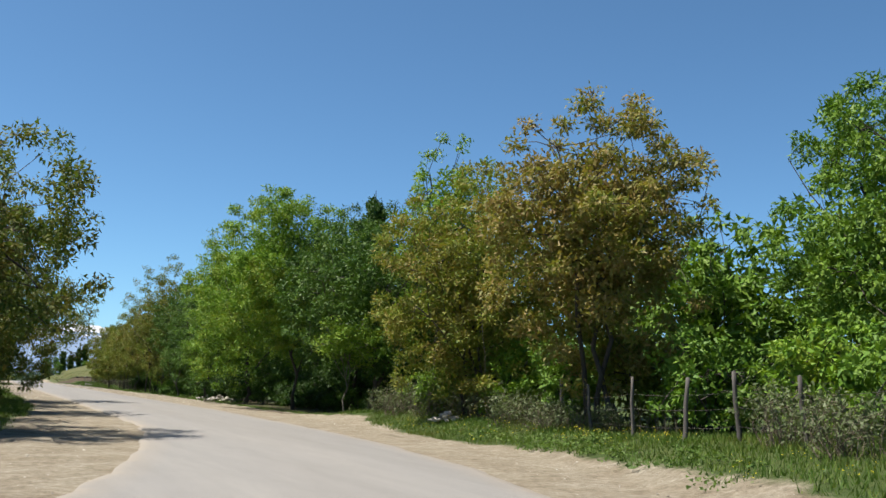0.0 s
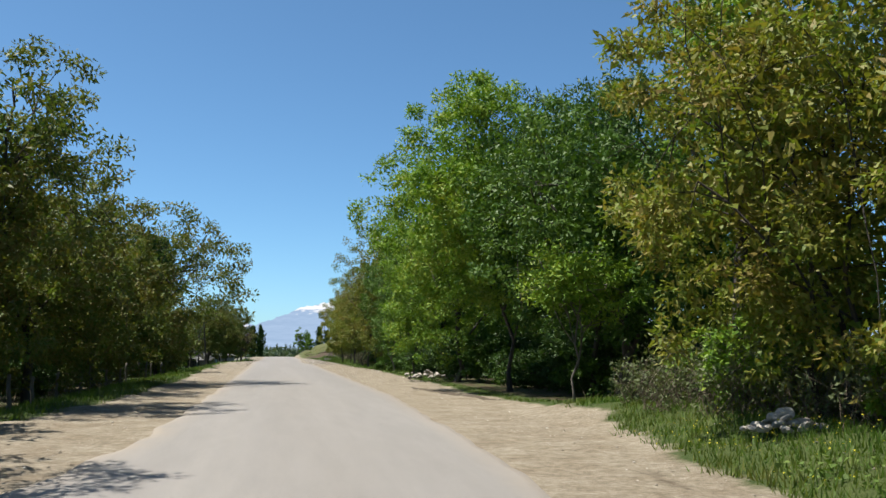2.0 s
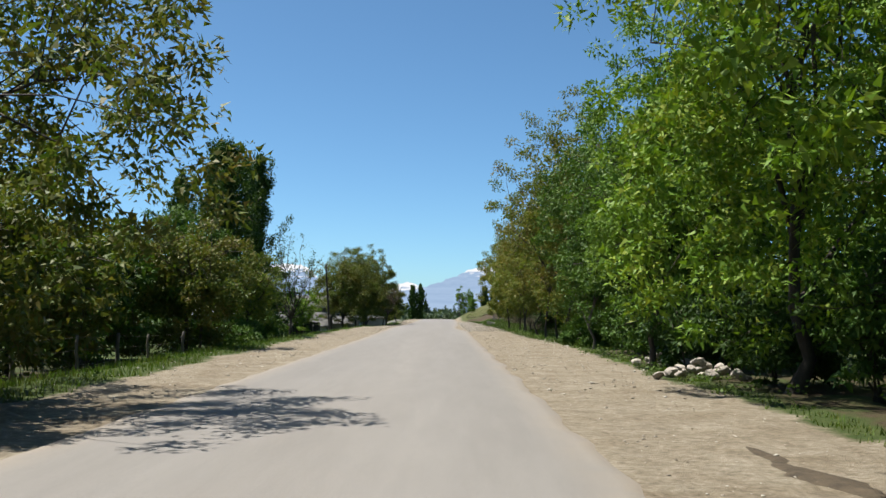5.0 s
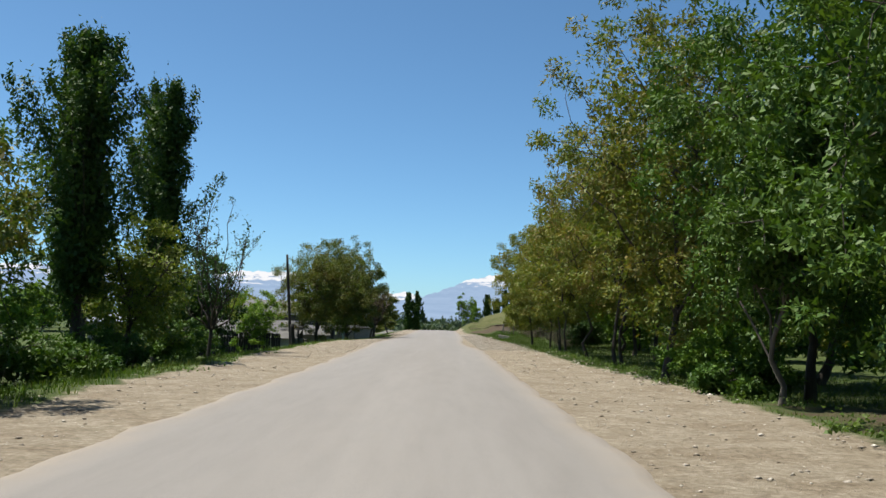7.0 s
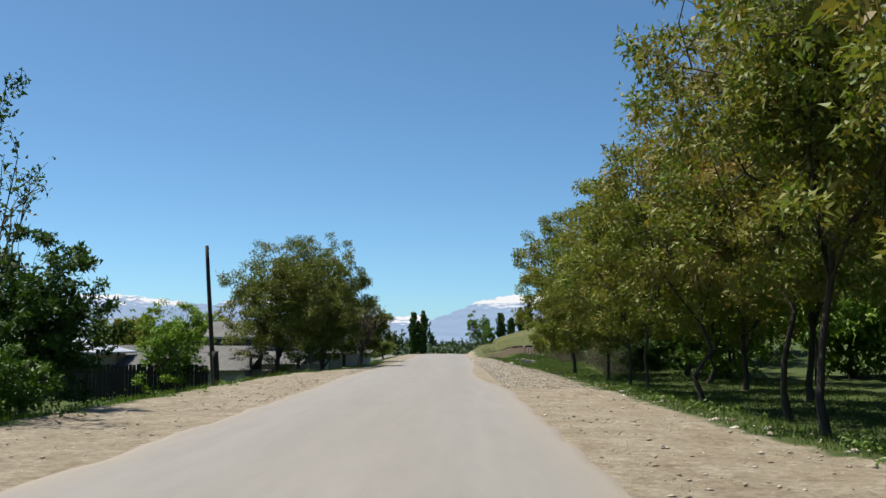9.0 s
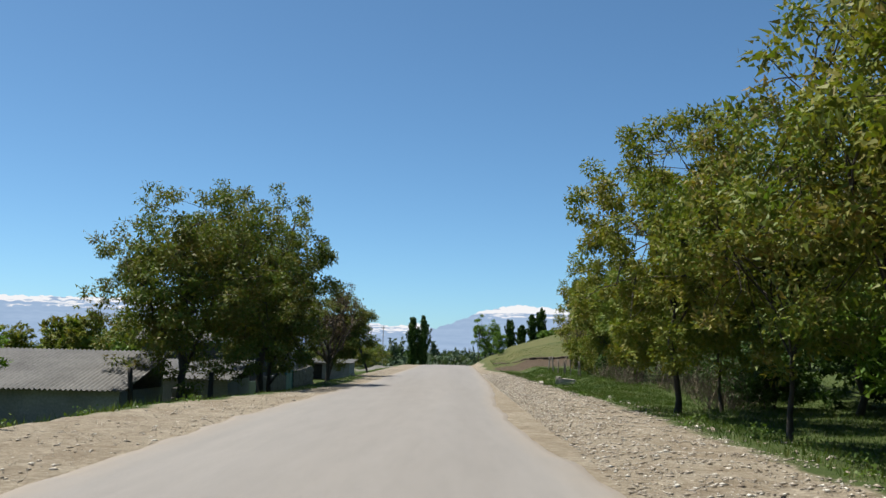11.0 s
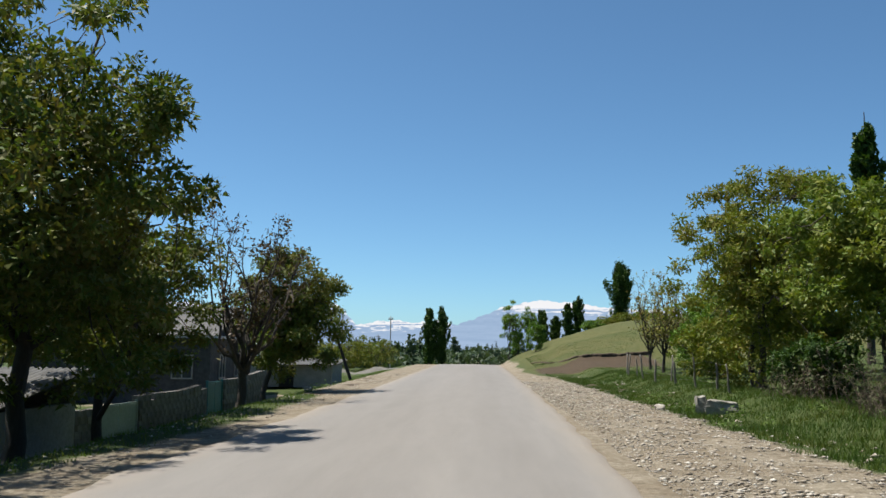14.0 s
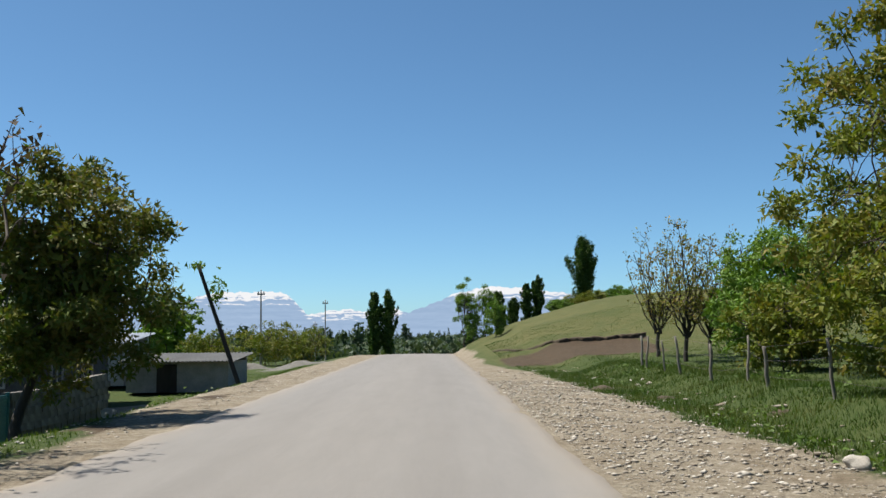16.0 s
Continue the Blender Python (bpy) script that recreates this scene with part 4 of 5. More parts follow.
for k in range(14):
    x, y = -18 - 18 * rng.uniform(), 15 + 75 * rng.uniform()
    tree("tree", x, y, rng.uniform(5, 7.5), rng.uniform(3.2, 4.2), ["walnut", "green"][k % 2], 450 + k, base=0.03, leaves=1350, leaf=0.62,
         label="green tree behind the walnut bank", group="orchard trees")


# ---- small building blocks ----
def solid(bm, x0, x1, y0, y1, z0, z1, bevel=0.0):
    """A box in a bmesh."""
    m = Matrix.Translation(((x0 + x1) / 2, (y0 + y1) / 2, (z0 + z1) / 2)) @ Matrix.Diagonal((x1 - x0, y1 - y0, z1 - z0, 1))
    r = bmesh.ops.create_cube(bm, size=1, matrix=m)
    if bevel:
        es = list({e for v in r["verts"] for e in v.link_edges})
        bmesh.ops.bevel(bm, geom=es, offset=bevel, segments=2, affect="EDGES")


def mesh_of(bm, name):
    me = bpy.data.meshes.new(name)
    bm.to_mesh(me)
    bm.free()
    return me


def box_part(name, dims, mat, parent, label="", bevel=0.0):
    bm = bmesh.new()
    solid(bm, *dims, bevel)
    return part(name, mesh_of(bm, name), mat, parent, label)


def holder(name, x, y, z, rz, label, category, group=""):
    e = new(name)
    e.location, e.rotation_euler = (x, y, z), (0, 0, radians(rz))
    return tagged(e, label, category, group)


PLASTER = two_tone("old_plaster", (0.259, 0.245, 0.216), (0.374, 0.353, 0.317), 0.8, fine=12, bump_d=0.01)
BLOCK = two_tone("rough_block_wall", (0.13, 0.118, 0.10), (0.22, 0.20, 0.175), 1.5, fine=9, bump_d=0.03, random_tone=0.35)
# stone tone lowered to stand for tree shade on the house
STONEWORK = two_tone("tree_shaded_stonework", (0.0432, 0.0418, 0.0403), (0.0864, 0.0828, 0.0778), 2.5, fine=6, bump_d=0.04)
SLATE = two_tone("weathered_slate", (0.108, 0.107, 0.102), (0.187, 0.184, 0.176), 0.7, fine=8, bump_d=0.005)
TIN = two_tone("pale_tin", (0.36, 0.382, 0.418), (0.446, 0.468, 0.504), 0.6, fine=6, rough=0.4, bump_d=0.003)
DARK_WOOD = two_tone("dark_boards", (0.0202, 0.0173, 0.0144), (0.0432, 0.036, 0.0302), 1.2, fine=10, stretch=(1, 1, 0.2))
TEAL = two_tone("teal_paint", (0.0216, 0.108, 0.108), (0.036, 0.144, 0.144), 1.0, fine=14, rough=0.5)
PALE_GREEN = two_tone("pale_green_paint", (0.187, 0.23, 0.187), (0.245, 0.288, 0.245), 1.0, fine=14, rough=0.5)
WHITE = two_tone("white_paint", (0.446, 0.446, 0.432), (0.562, 0.562, 0.547), 1.0, fine=18, rough=0.5)
CONCRETE = two_tone("concrete", (0.238, 0.23, 0.216), (0.346, 0.331, 0.31), 2.0, fine=20)
IRON = two_tone("rusty_wire", (0.072, 0.0612, 0.054), (0.144, 0.122, 0.108), 4.0, rough=0.6)
GLASS, gn, gl, gb = material("window_glass", 0.08, 0.5)
gb.inputs["Base Color"].default_value = (0.03, 0.035, 0.04, 1)


def corrugated(name, w, d, z0, z1, mat, parent, x0=0.0, y0=0.0, pitch=0.18, thick=0.03):
    """A sloping sheet of wavy slate, z0 at its y0 edge and z1 at its far edge."""
    n = int(w / pitch * 6)
    xs = np.linspace(0, w, n)
    ys = np.array([0, d])
    X, Y = np.meshgrid(xs, ys)
    Z = z0 + (z1 - z0) * Y / d + 0.03 * np.sin(X / pitch * 2 * np.pi)
    top = np.stack([X + x0, Y + y0, Z], -1).reshape(-1, 3)
    low = top - [0, 0, thick]
    i = np.arange(2 * n).reshape(2, n)
    q = np.stack([i[0, :-1], i[0, 1:], i[1, 1:], i[1, :-1]], -1)
    k = 2 * n
    e = [np.stack([i[0, :-1], i[0, 1:], i[0, 1:] + k, i[0, :-1] + k], -1), np.stack([i[1, :-1], i[1, 1:], i[1, 1:] + k, i[1, :-1] + k], -1),
         np.array([[i[0, 0], i[1, 0], i[1, 0] + k, i[0, 0] + k], [i[0, -1], i[1, -1], i[1, -1] + k, i[0, -1] + k]])]
    me = bpy.data.meshes.new(name)
    fill(me, np.concatenate([top, low]), np.concatenate([q, q + k, *e]))
    return part(name, me, mat, parent)


def window(parent, x, y, z, w, h, face=-1, axis="x"):
    """A framed window on a wall: frame, pane and a middle bar. axis: the wall runs along x or y."""
    def dims(u0, u1, d0, d1, z0, z1):
        return (x + u0, x + u1, y + min(d0, d1), y + max(d0, d1), z0, z1) if axis == "x" else (x + min(d0, d1), x + max(d0, d1), y + u0, y + u1, z0, z1)
    bm = bmesh.new()
    for a in ((-w / 2, w / 2, z, z + 0.07), (-w / 2, w / 2, z + h - 0.07, z + h), (-w / 2, -w / 2 + 0.07, z + 0.07, z + h - 0.07), (w / 2 - 0.07, w / 2, z + 0.07, z + h - 0.07), (-0.03, 0.03, z + 0.07, z + h - 0.07)):
        solid(bm, *dims(a[0], a[1], 0.0, face * 0.08, a[2], a[3]))
    win = part("window", mesh_of(bm, "window"), PLASTER, parent, "greyed white window frame")
    bm = bmesh.new()
    solid(bm, *dims(-w / 2 + 0.07, w / 2 - 0.07, 0.0, face * 0.03, z + 0.07, z + h - 0.07))
    part("pane", mesh_of(bm, "pane"), GLASS, win)
    return win


# ---- yards and houses on the low side ----
def stone_house():
    h = holder("house", -12.6, 179.0, -1.5, 0, "grey stone house with slate roof behind a wall", "house")
    W, D, H = 10.0, 8.0, 3.3
    for nm, dims in (("wall", (-W, 0, 0, 0.35, 0, H)), ("wall", (-W, 0, D - 0.35, D, 0, H)), ("wall", (-0.35, 0, 0.35, D - 0.35, 0, H)), ("wall", (-W, -W + 0.35, 0.35, D - 0.35, 0, H))):
        box_part(nm, dims, STONEWORK, h)
    for x in (-1.4, -3.6, -6.4):
        window(h, x, 0.0, 1.25, 1.1, 1.25)
    for y in (2.2, 5.4):
        window(h, 0.0, y, 1.25, 1.1, 1.25, face=1, axis="y")
    box_part("eave", (-W - 0.4, 0.4, -0.45, D + 0.45, H, H + 0.14), WHITE, h, "whitewashed eaves board")
    corrugated("roof", W + 1.0, D / 2 + 0.5, H + 0.16, H + 1.75, SLATE, h, -W - 0.5, -0.5)
    corrugated("roof", W + 1.0, D / 2 + 0.5, H + 1.75, H + 0.16, SLATE, h, -W - 0.5, D / 2)
    for x in (-W + 0.2, -0.2):
        bm = bmesh.new()
        a, b, c = bm.verts.new((x, 0.1, H + 0.14)), bm.verts.new((x, D - 0.1, H + 0.14)), bm.verts.new((x, D / 2, H + 1.65))
        f = bm.faces.new((a, b, c))
        r = bmesh.ops.extrude_face_region(bm, geom=[f])
        bmesh.ops.translate(bm, vec=(0.15 if x < -1 else -0.15, 0, 0), verts=[v for v in r["geom"] if isinstance(v, bmesh.types.BMVert)])
        part("gable", mesh_of(bm, "gable"), STONEWORK, h)


def shed(x, y, z, w, d, h, rise, roof, wall, label, rz=0, door=True):
    s = holder("shed", x, y, z, rz, label, "shed", "yard sheds")
    for dims in ((0, w, 0, 0.2, 0, h), (0, w, d - 0.2, d, 0, h + rise), (0, 0.2, 0.2, d - 0.2, 0, h), (w - 0.2, w, 0.2, d - 0.2, 0, h)):
        box_part("wall", dims, wall, s)
    corrugated("roof", w + 0.6, d + 0.7, h + 0.05, h + rise + 0.15, roof, s, -0.3, -0.4)
    if door:
        box_part("door", (w * 0.3, w * 0.3 + 0.9, -0.05, 0.0, 0, min(1.7, h - 0.1)), DARK_WOOD, s, "dark plank door")
    return s


stone_house()
shed(-18.5, 150.0, -1.95, 9.3, 4.6, 1.9, 0.7, SLATE, PLASTER, "long whitewashed shed with weathered slate roof")
shed(-21.5, 139.5, -1.95, 11.0, 5.0, 1.75, 1.25, SLATE, PLASTER, "plastered outbuilding with sloping slate roof")
shed(-12.6, 189.5, -1.0, 4.6, 4.5, 1.35, 0.2, SLATE, CONCRETE, "low concrete block shed with slate roof")
shed(-19.0, 192.0, -0.8, 5.5, 4.0, 2.0, 0.4, TIN, WHITE, "small white outbuilding with tin roof")


def hip_house():
    h = holder("house", -21.6, 136.0, -1.7, 0, "low plastered house with pale hipped tin roof", "house")
    W, D, H = 7.0, 6.0, 2.45
    for dims in ((-W / 2, W / 2, 0, 0.3, 0, H), (-W / 2, W / 2, D - 0.3, D, 0, H), (-W / 2, -W / 2 + 0.3, 0.3, D - 0.3, 0, H), (W / 2 - 0.3, W / 2, 0.3, D - 0.3, 0, H)):
        box_part("wall", dims, PLASTER, h)
    bm = bmesh.new()
    e = 0.5
    lo = [bm.verts.new(p) for p in ((-W / 2 - e, -e, H), (W / 2 + e, -e, H), (W / 2 + e, D + e, H), (-W / 2 - e, D + e, H))]
    lo2 = [bm.verts.new((*v.co[:2], H + 0.1)) for v in lo]
    hi = [bm.verts.new((-1.2, D / 2, H + 1.0)), bm.verts.new((1.2, D / 2, H + 1.0))]
    bm.faces.new(lo)
    for k in range(4):
        bm.faces.new((lo[k], lo[(k + 1) % 4], lo2[(k + 1) % 4], lo2[k]))
    bm.faces.new((lo2[0], lo2[1], hi[1], hi[0]))
    bm.faces.new((lo2[1], lo2[2], hi[1]))
    bm.faces.new((lo2[2], lo2[3], hi[0], hi[1]))
    bm.faces.new((lo2[3], lo2[0], hi[0]))
    bmesh.ops.recalc_face_normals(bm, faces=bm.faces)
    part("roof", mesh_of(bm, "roof"), TIN, h, "pale blue-grey tin roof")
    for x in (-1.8, 1.6):
        window(h, x, 0.0, 0.9, 1.0, 1.1)


hip_house()


def board_fence():
    """Dark boards along the yard, one object a board."""
    f = holder("fence", -9.6, 127.5, -1.2, 0, "dark weathered board fence along the yard", "fence")
    bm = bmesh.new()
    solid(bm, -0.07, 0.07, -0.012, 0.012, 0, 1.6)
    board = mesh_of(bm, "board")
    board.materials.append(DARK_WOOD)
    rng = random.Random(4)
    for k in range(76):
        b = new("board", board)
        b.parent = f
        b.location = (-0.16 * k, 0.0, rng.uniform(-0.05, 0.03))
        b.rotation_euler = (0, rng.uniform(-0.02, 0.02), 0)
    box_part("rail", (-12.2, 0.1, 0.014, 0.07, 0.35, 0.43), DARK_WOOD, f)
    box_part("rail", (-12.2, 0.1, 0.014, 0.07, 1.2, 1.28), DARK_WOOD, f)


board_fence()


def garden_wall():
    """A rough block wall along the bank, its courses sinking and rising with the ground, open at two gates."""
    w = new("garden_wall")
    w.location = (0, 0, 0)
    tagged(w, "rough grey block wall with an uneven top", "wall")
    rng = random.Random(8)
    shapes = []
    for k in range(5):
        bm = bmesh.new()
        solid(bm, -0.15, 0.15, -0.205, 0.205, -0.098, 0.098)
        for v in bm.verts:
            v.co += Vector((rng.uniform(-0.018, 0.018), rng.uniform(-0.012, 0.012), rng.uniform(-0.012, 0.012)))
        me = mesh_of(bm, "block")
        me.materials.append(BLOCK)
        shapes.append(me)
    bm = bmesh.new()
    count = 0
    for a, b in ((148.0, 158.95), (161.95, 168.55), (170.65, 177.0)):
        y = a
        while y < b - 0.05:
            L = min(0.42, b - y)
            x = -11.0 + 1.5 * (y - 148) / 27.0
            top = -0.42 + 0.5 * max(0.0, (y - 158) / 14) + 0.05 * math.sin(y * 0.9)
            solid(bm, x - 0.11, x + 0.11, y, y + L, -2.2, top - 0.2)
            for c in range(5):
                if L < 0.4 or (c == 0 and rng.random() < 0.12):
                    continue
                o = new("block", shapes[(count * 3 + c) % 5])
                o.parent = w
                o.location = (x + rng.uniform(-0.02, 0.02), y + 0.21 + (0.1 if c % 2 else -0.1), top - 0.1 - 0.205 * c)
                o.rotation_euler = (rng.uniform(-0.03, 0.03), rng.uniform(-0.03, 0.03), -0.055 + rng.uniform(-0.03, 0.03))
                count += 1
            y += 0.42
    part("wall_body", mesh_of(bm, "wall_body"), BLOCK, w)


def gate(x, y, z, width, height, mat, label, rz):
    g = holder("gate", x, y, z, rz, label, "gate", "yard gates")
    for s, y0 in ((0, 0.02), (1, width / 2 + 0.02)):
        leaf = box_part("gate_leaf", (-0.02, 0.02, y0, y0 + width / 2 - 0.04, 0.08, height), mat, g)
        for zz in (0.12, height - 0.1):
            box_part("rail", (0.022, 0.05, y0, y0 + width / 2 - 0.04, zz, zz + 0.05), mat, leaf)
    for yy in (-0.07, width + 0.01):
        box_part("post", (-0.05, 0.05, yy, yy + 0.06, 0, height + 0.06), mat, g)


garden_wall()
gate(-10.35, 159.1, -1.75, 2.7, 1.35, PALE_GREEN, "pale green metal double gate", -3)
gate(-9.82, 168.75, -1.6, 1.75, 1.6, TEAL, "teal painted metal yard gate", -3)


# ---- poles and fences ----
def pole(x, y, h, lean, r0, r1, mat, label, arm=0.0, z=None, name="utility_pole"):
    z0 = float(ground_z(x, y)) - 0.05 if z is None else z
    p = holder(name, x, y, z0, 0, label, "pole", "roadside poles")
    rows = [(lean * t, 0.02 * math.sin(5 * t), h * t, r0 + (r1 - r0) * t) for t in np.linspace(0, 1, 9)]
    rows.append((lean, 0.0, h + 0.01, 0.002))
    part("shaft", tubes([rows], 10), mat, p)
    if arm:
        box_part("crossarm", (lean - arm / 2, lean + arm / 2, -0.05, 0.05, h - 0.35, h - 0.25), mat, p)
        for dx in (-arm / 2 + 0.08, arm / 2 - 0.08):
            part("insulator", tubes([[(lean + dx, 0, h - 0.25, 0.03), (lean + dx, 0, h - 0.16, 0.045), (lean + dx, 0, h - 0.1, 0.03)]], 8), WHITE, p)
    return p


pole(-8.1, 122.8, 5.95, -0.45, 0.10, 0.07, DARK_POLE, "tarred wooden pole leaning slightly beside the verge")
pole(-7.95, 122.6, 1.7, -0.1, 0.13, 0.12, DARK_POLE, "short charred post beside the wooden pole", name="post")
pole(-7.75, 141.0, 1.9, 0.05, 0.11, 0.09, DARK_POLE, "dark wooden post before the yard", name="post")
pole(-10.1, 139.6, 2.1, -0.1, 0.10, 0.08, DARK_POLE, "dark wooden post before the yard", name="post")
lean_pole = pole(-5.4, 178.8, 4.2, -1.45, 0.085, 0.06, DARK_POLE, "dark leaning wooden pole with creeper at its top")
rng = np.random.default_rng(3)
vine = np.concatenate([np.array([-1.5, 0, 4.2]) + rng.normal(size=(60, 3)) * [0.16, 0.12, 0.07], np.array([-0.85, 0, 3.3]) + rng.normal(size=(120, 3)) * [0.16, 0.16, 0.28]])
part("creeper", blades(vine, 0.14, rng), LEAF["green"], lean_pole, "light green creeper")
pole(-10.8, 214.0, 5.4, 0.0, 0.07, 0.05, CONCRETE, "slim pale utility pole with a short crossarm", arm=0.55)
pole(-8.6, 236.0, 5.8, 0.0, 0.07, 0.05, CONCRETE, "slim pale utility pole with a short crossarm", arm=0.55)
pole(-12.6, 262.0, 5.4, 0.0, 0.07, 0.05, CONCRETE, "slim pale utility pole with a short crossarm", arm=0.55)


def post_fence(name, spots, h, label, wires=(0.35, 0.7, 1.0), r=0.055, mat=None, seed=1, lean=0.05):
    """Rough posts with strands of wire between them."""
    f = new(name)
    f.location = (spots[0][0], spots[0][1], 0)
    tagged(f, label, "fence", "wire fences")
    rng = random.Random(seed)
    tops = []
    for x, y in spots:
        z = float(ground_z(x, y)) - 0.08
        hh = h * rng.uniform(0.85, 1.1)
        lx, ly = rng.uniform(-lean, lean) * hh, rng.uniform(-lean, lean) * hh
        rr = r * rng.uniform(0.8, 1.25)
        rows = [(x - spots[0][0] + lx * t + 0.015 * math.sin(9 * t + x), y - spots[0][1] + ly * t, z + hh * t, rr * (1.1 - 0.25 * t)) for t in np.linspace(0, 1, 6)]
        rows.append((rows[-1][0], rows[-1][1], rows[-1][2] + 0.01, 0.004))
        part("post", tubes([rows], 7), mat or WOOD_POST, f)
        tops.append((rows[0], rows[-2]))
    for wz in wires:
        path = [tuple(np.array(a[:3]) + (np.array(b[:3]) - np.array(a[:3])) * wz / h) for a, b in tops]
        fine = []
        for p, q in zip(path[:-1], path[1:]):
            for t in (0, 0.33, 0.66):
                fine.append((*(np.array(p) + (np.array(q) - np.array(p)) * t - [0, 0, 0.03 * math.sin(t * 3.1)]), 0.0028))
        fine.append((*path[-1], 0.0028))
        part("wire", tubes([fine], 4), IRON, f)


PALE_POST = two_tone("bleached_wood", (0.15, 0.135, 0.112), (0.26, 0.237, 0.203), 2.0, fine=25, stretch=(1, 1, 0.15))
OLD_POST = two_tone("dark_grey_wood", (0.0612, 0.054, 0.0468), (0.122, 0.108, 0.0936), 2.0, fine=25, stretch=(1, 1, 0.15))
post_fence("wire_fence", [(8.4, 26.0), (7.3, 23.2), (6.4, 20.4), (5.75, 17.8), (5.6, 15.85), (5.55, 14.2), (5.2, 12.2), (4.3, 9.6), (3.3, 6.8)], 1.35, "weathered grey fence posts with wire strands", seed=3, r=0.045, mat=OLD_POST, lean=0.08)
post_fence("wire_fence", [(7.8 + 0.12 * math.sin(y * 1.9), y) for y in (157.3, 159.1, 161.1, 164.2, 166.1, 168.0, 170.8, 173.2, 175.2, 176.3)], 1.0, "pale grey wooden fence posts with sagging wire", seed=4, r=0.034, lean=0.12, mat=PALE_POST)
post_fence("wire_fence", [(-7.8 + 0.12 * math.sin(k * 2.3), 24.0 + 3.1 * k) for k in range(19)], 1.05, "old fence posts along the grassy bank", seed=5, r=0.05)


# ---- stones, grass and litter of the verges ----
def pebble_mesh(name, spots, sizes, mat, rng):
    """Many small angular stones in one mesh, eight facets each."""
    n = len(spots)
    base = np.array([(1, 0, 0), (0, 1, 0), (-1, 0, 0), (0, -1, 0), (0, 0, 0.75), (0, 0, -0.6)])
    v = base[None] * rng.uniform(0.6, 1.35, (n, 6, 1)) + rng.normal(size=(n, 6, 3)) * 0.16
    a = rng.uniform(0, 6.28, n)
    c, s = np.cos(a)[:, None], np.sin(a)[:, None]
    v = np.stack([v[..., 0] * c - v[..., 1] * s, v[..., 0] * s + v[..., 1] * c, v[..., 2] * 0.5], -1) * sizes[:, None, None]
    co = spots[:, None] + v
    f = np.array([(0, 1, 4), (1, 2, 4), (2, 3, 4), (3, 0, 4), (1, 0, 5), (2, 1, 5), (3, 2, 5), (0, 3, 5)])
    me = bpy.data.meshes.new(name)
    fill(me, co.reshape(-1, 3), (f[None] + 6 * np.arange(n)[:, None, None]).reshape(-1, 3))
    me.materials.append(mat)
    return me


def island_stone():
    m, n, l, bs = material("verge_stone", 0.9, 0.2)
    g = n.new("ShaderNodeNewGeometry")
    c = ramp(n, l, g.outputs["Random Per Island"], [(0.0, (0.19, 0.155, 0.115)), (0.3, (0.30, 0.26, 0.205)), (0.75, (0.42, 0.38, 0.32)), (1.0, (0.60, 0.57, 0.50))]).outputs[0]
    f = noise_tex(n, l, 30, 4, 0.7)
    l.new(mix(n, l, 1.0, c, ramp(n, l, f.outputs[0], [(0.3, (0.7, 0.7, 0.7)), (0.7, (1, 1, 1))]).outputs[0], "MULTIPLY"), bs.inputs["Base Color"])
    return m


PEBBLE = island_stone()


def scatter(n, o0, o1, y0, y1, rng, power=1.0):
    """Places across the verge: o is the distance from the road's middle line."""
    y = y0 + (y1 - y0) * rng.uniform(size=n)
    o = o0 + (o1 - o0) * rng.uniform(size=n) ** power
    x = bend(y) + o / np.where(y < 36, 0.93, 1.0)
    return np.stack([x, y, ground_z(x, y)], -1)


def verge_stones():
    rng = np.random.default_rng(21)
    sets = [scatter(7500, 3.0, 6.6, 60, 185, rng), scatter(2600, 3.2, 6.0, -2, 60, rng), scatter(4200, -6.4, -3.3, -2, 130, rng), scatter(4200, -5.4, -3.3, 105, 190, rng),
            scatter(900, 6.0, 7.0, 84, 180, rng), scatter(12000, 2.9, 6.0, 116, 142, rng), scatter(16000, 2.9, 5.7, 140, 176, rng)]
    for p in sets:
        s = (0.012 + 0.042 * rng.uniform(size=len(p)) ** 6) * np.where(p[:, 1] < 60, 0.65, 1.0)
        p[:, 2] += s * 0.15
        me = pebble_mesh("gravel", p, s, PEBBLE, rng)
        tagged(new("gravel", me), "pale stones strewn over the sandy verge", "gravel", kind="stuff")
    # larger stones along the edge of the grass
    p = np.concatenate([scatter(260, 6.0, 7.2, 84, 185, rng), scatter(420, 3.7, 6.8, 128, 185, rng)])
    s = np.concatenate([rng.uniform(0.05, 0.14, 260), 0.03 + 0.07 * rng.uniform(size=420) ** 2.5])
    tagged(new("edge_stones", pebble_mesh("edge_stones", p, s, PEBBLE, rng)), "larger pale stones along the grass edge", "stones", kind="stuff")


verge_stones()


def stone_mesh(seed, flat=0.7):
    rng = random.Random(seed)
    bm = bmesh.new()
    bmesh.ops.create_icosphere(bm, subdivisions=3 if seed > 5 else 2, radius=1.0)
    o = Vector((rng.uniform(0, 50), rng.uniform(0, 50), 0))
    for v in bm.verts:
        v.co *= 1 + 0.5 * noise.noise(v.co * 0.9 + o) + 0.15 * noise.noise(v.co * 2.3 + o)
        v.co.z *= flat
    me = mesh_of(bm, "stone")
    me.materials.append(STONE)
    return me


CREAM = two_tone("cream_stone", (0.374, 0.338, 0.281), (0.475, 0.439, 0.374), 5.0, fine=40)
STONES = [stone_mesh(k) for k in range(4)]


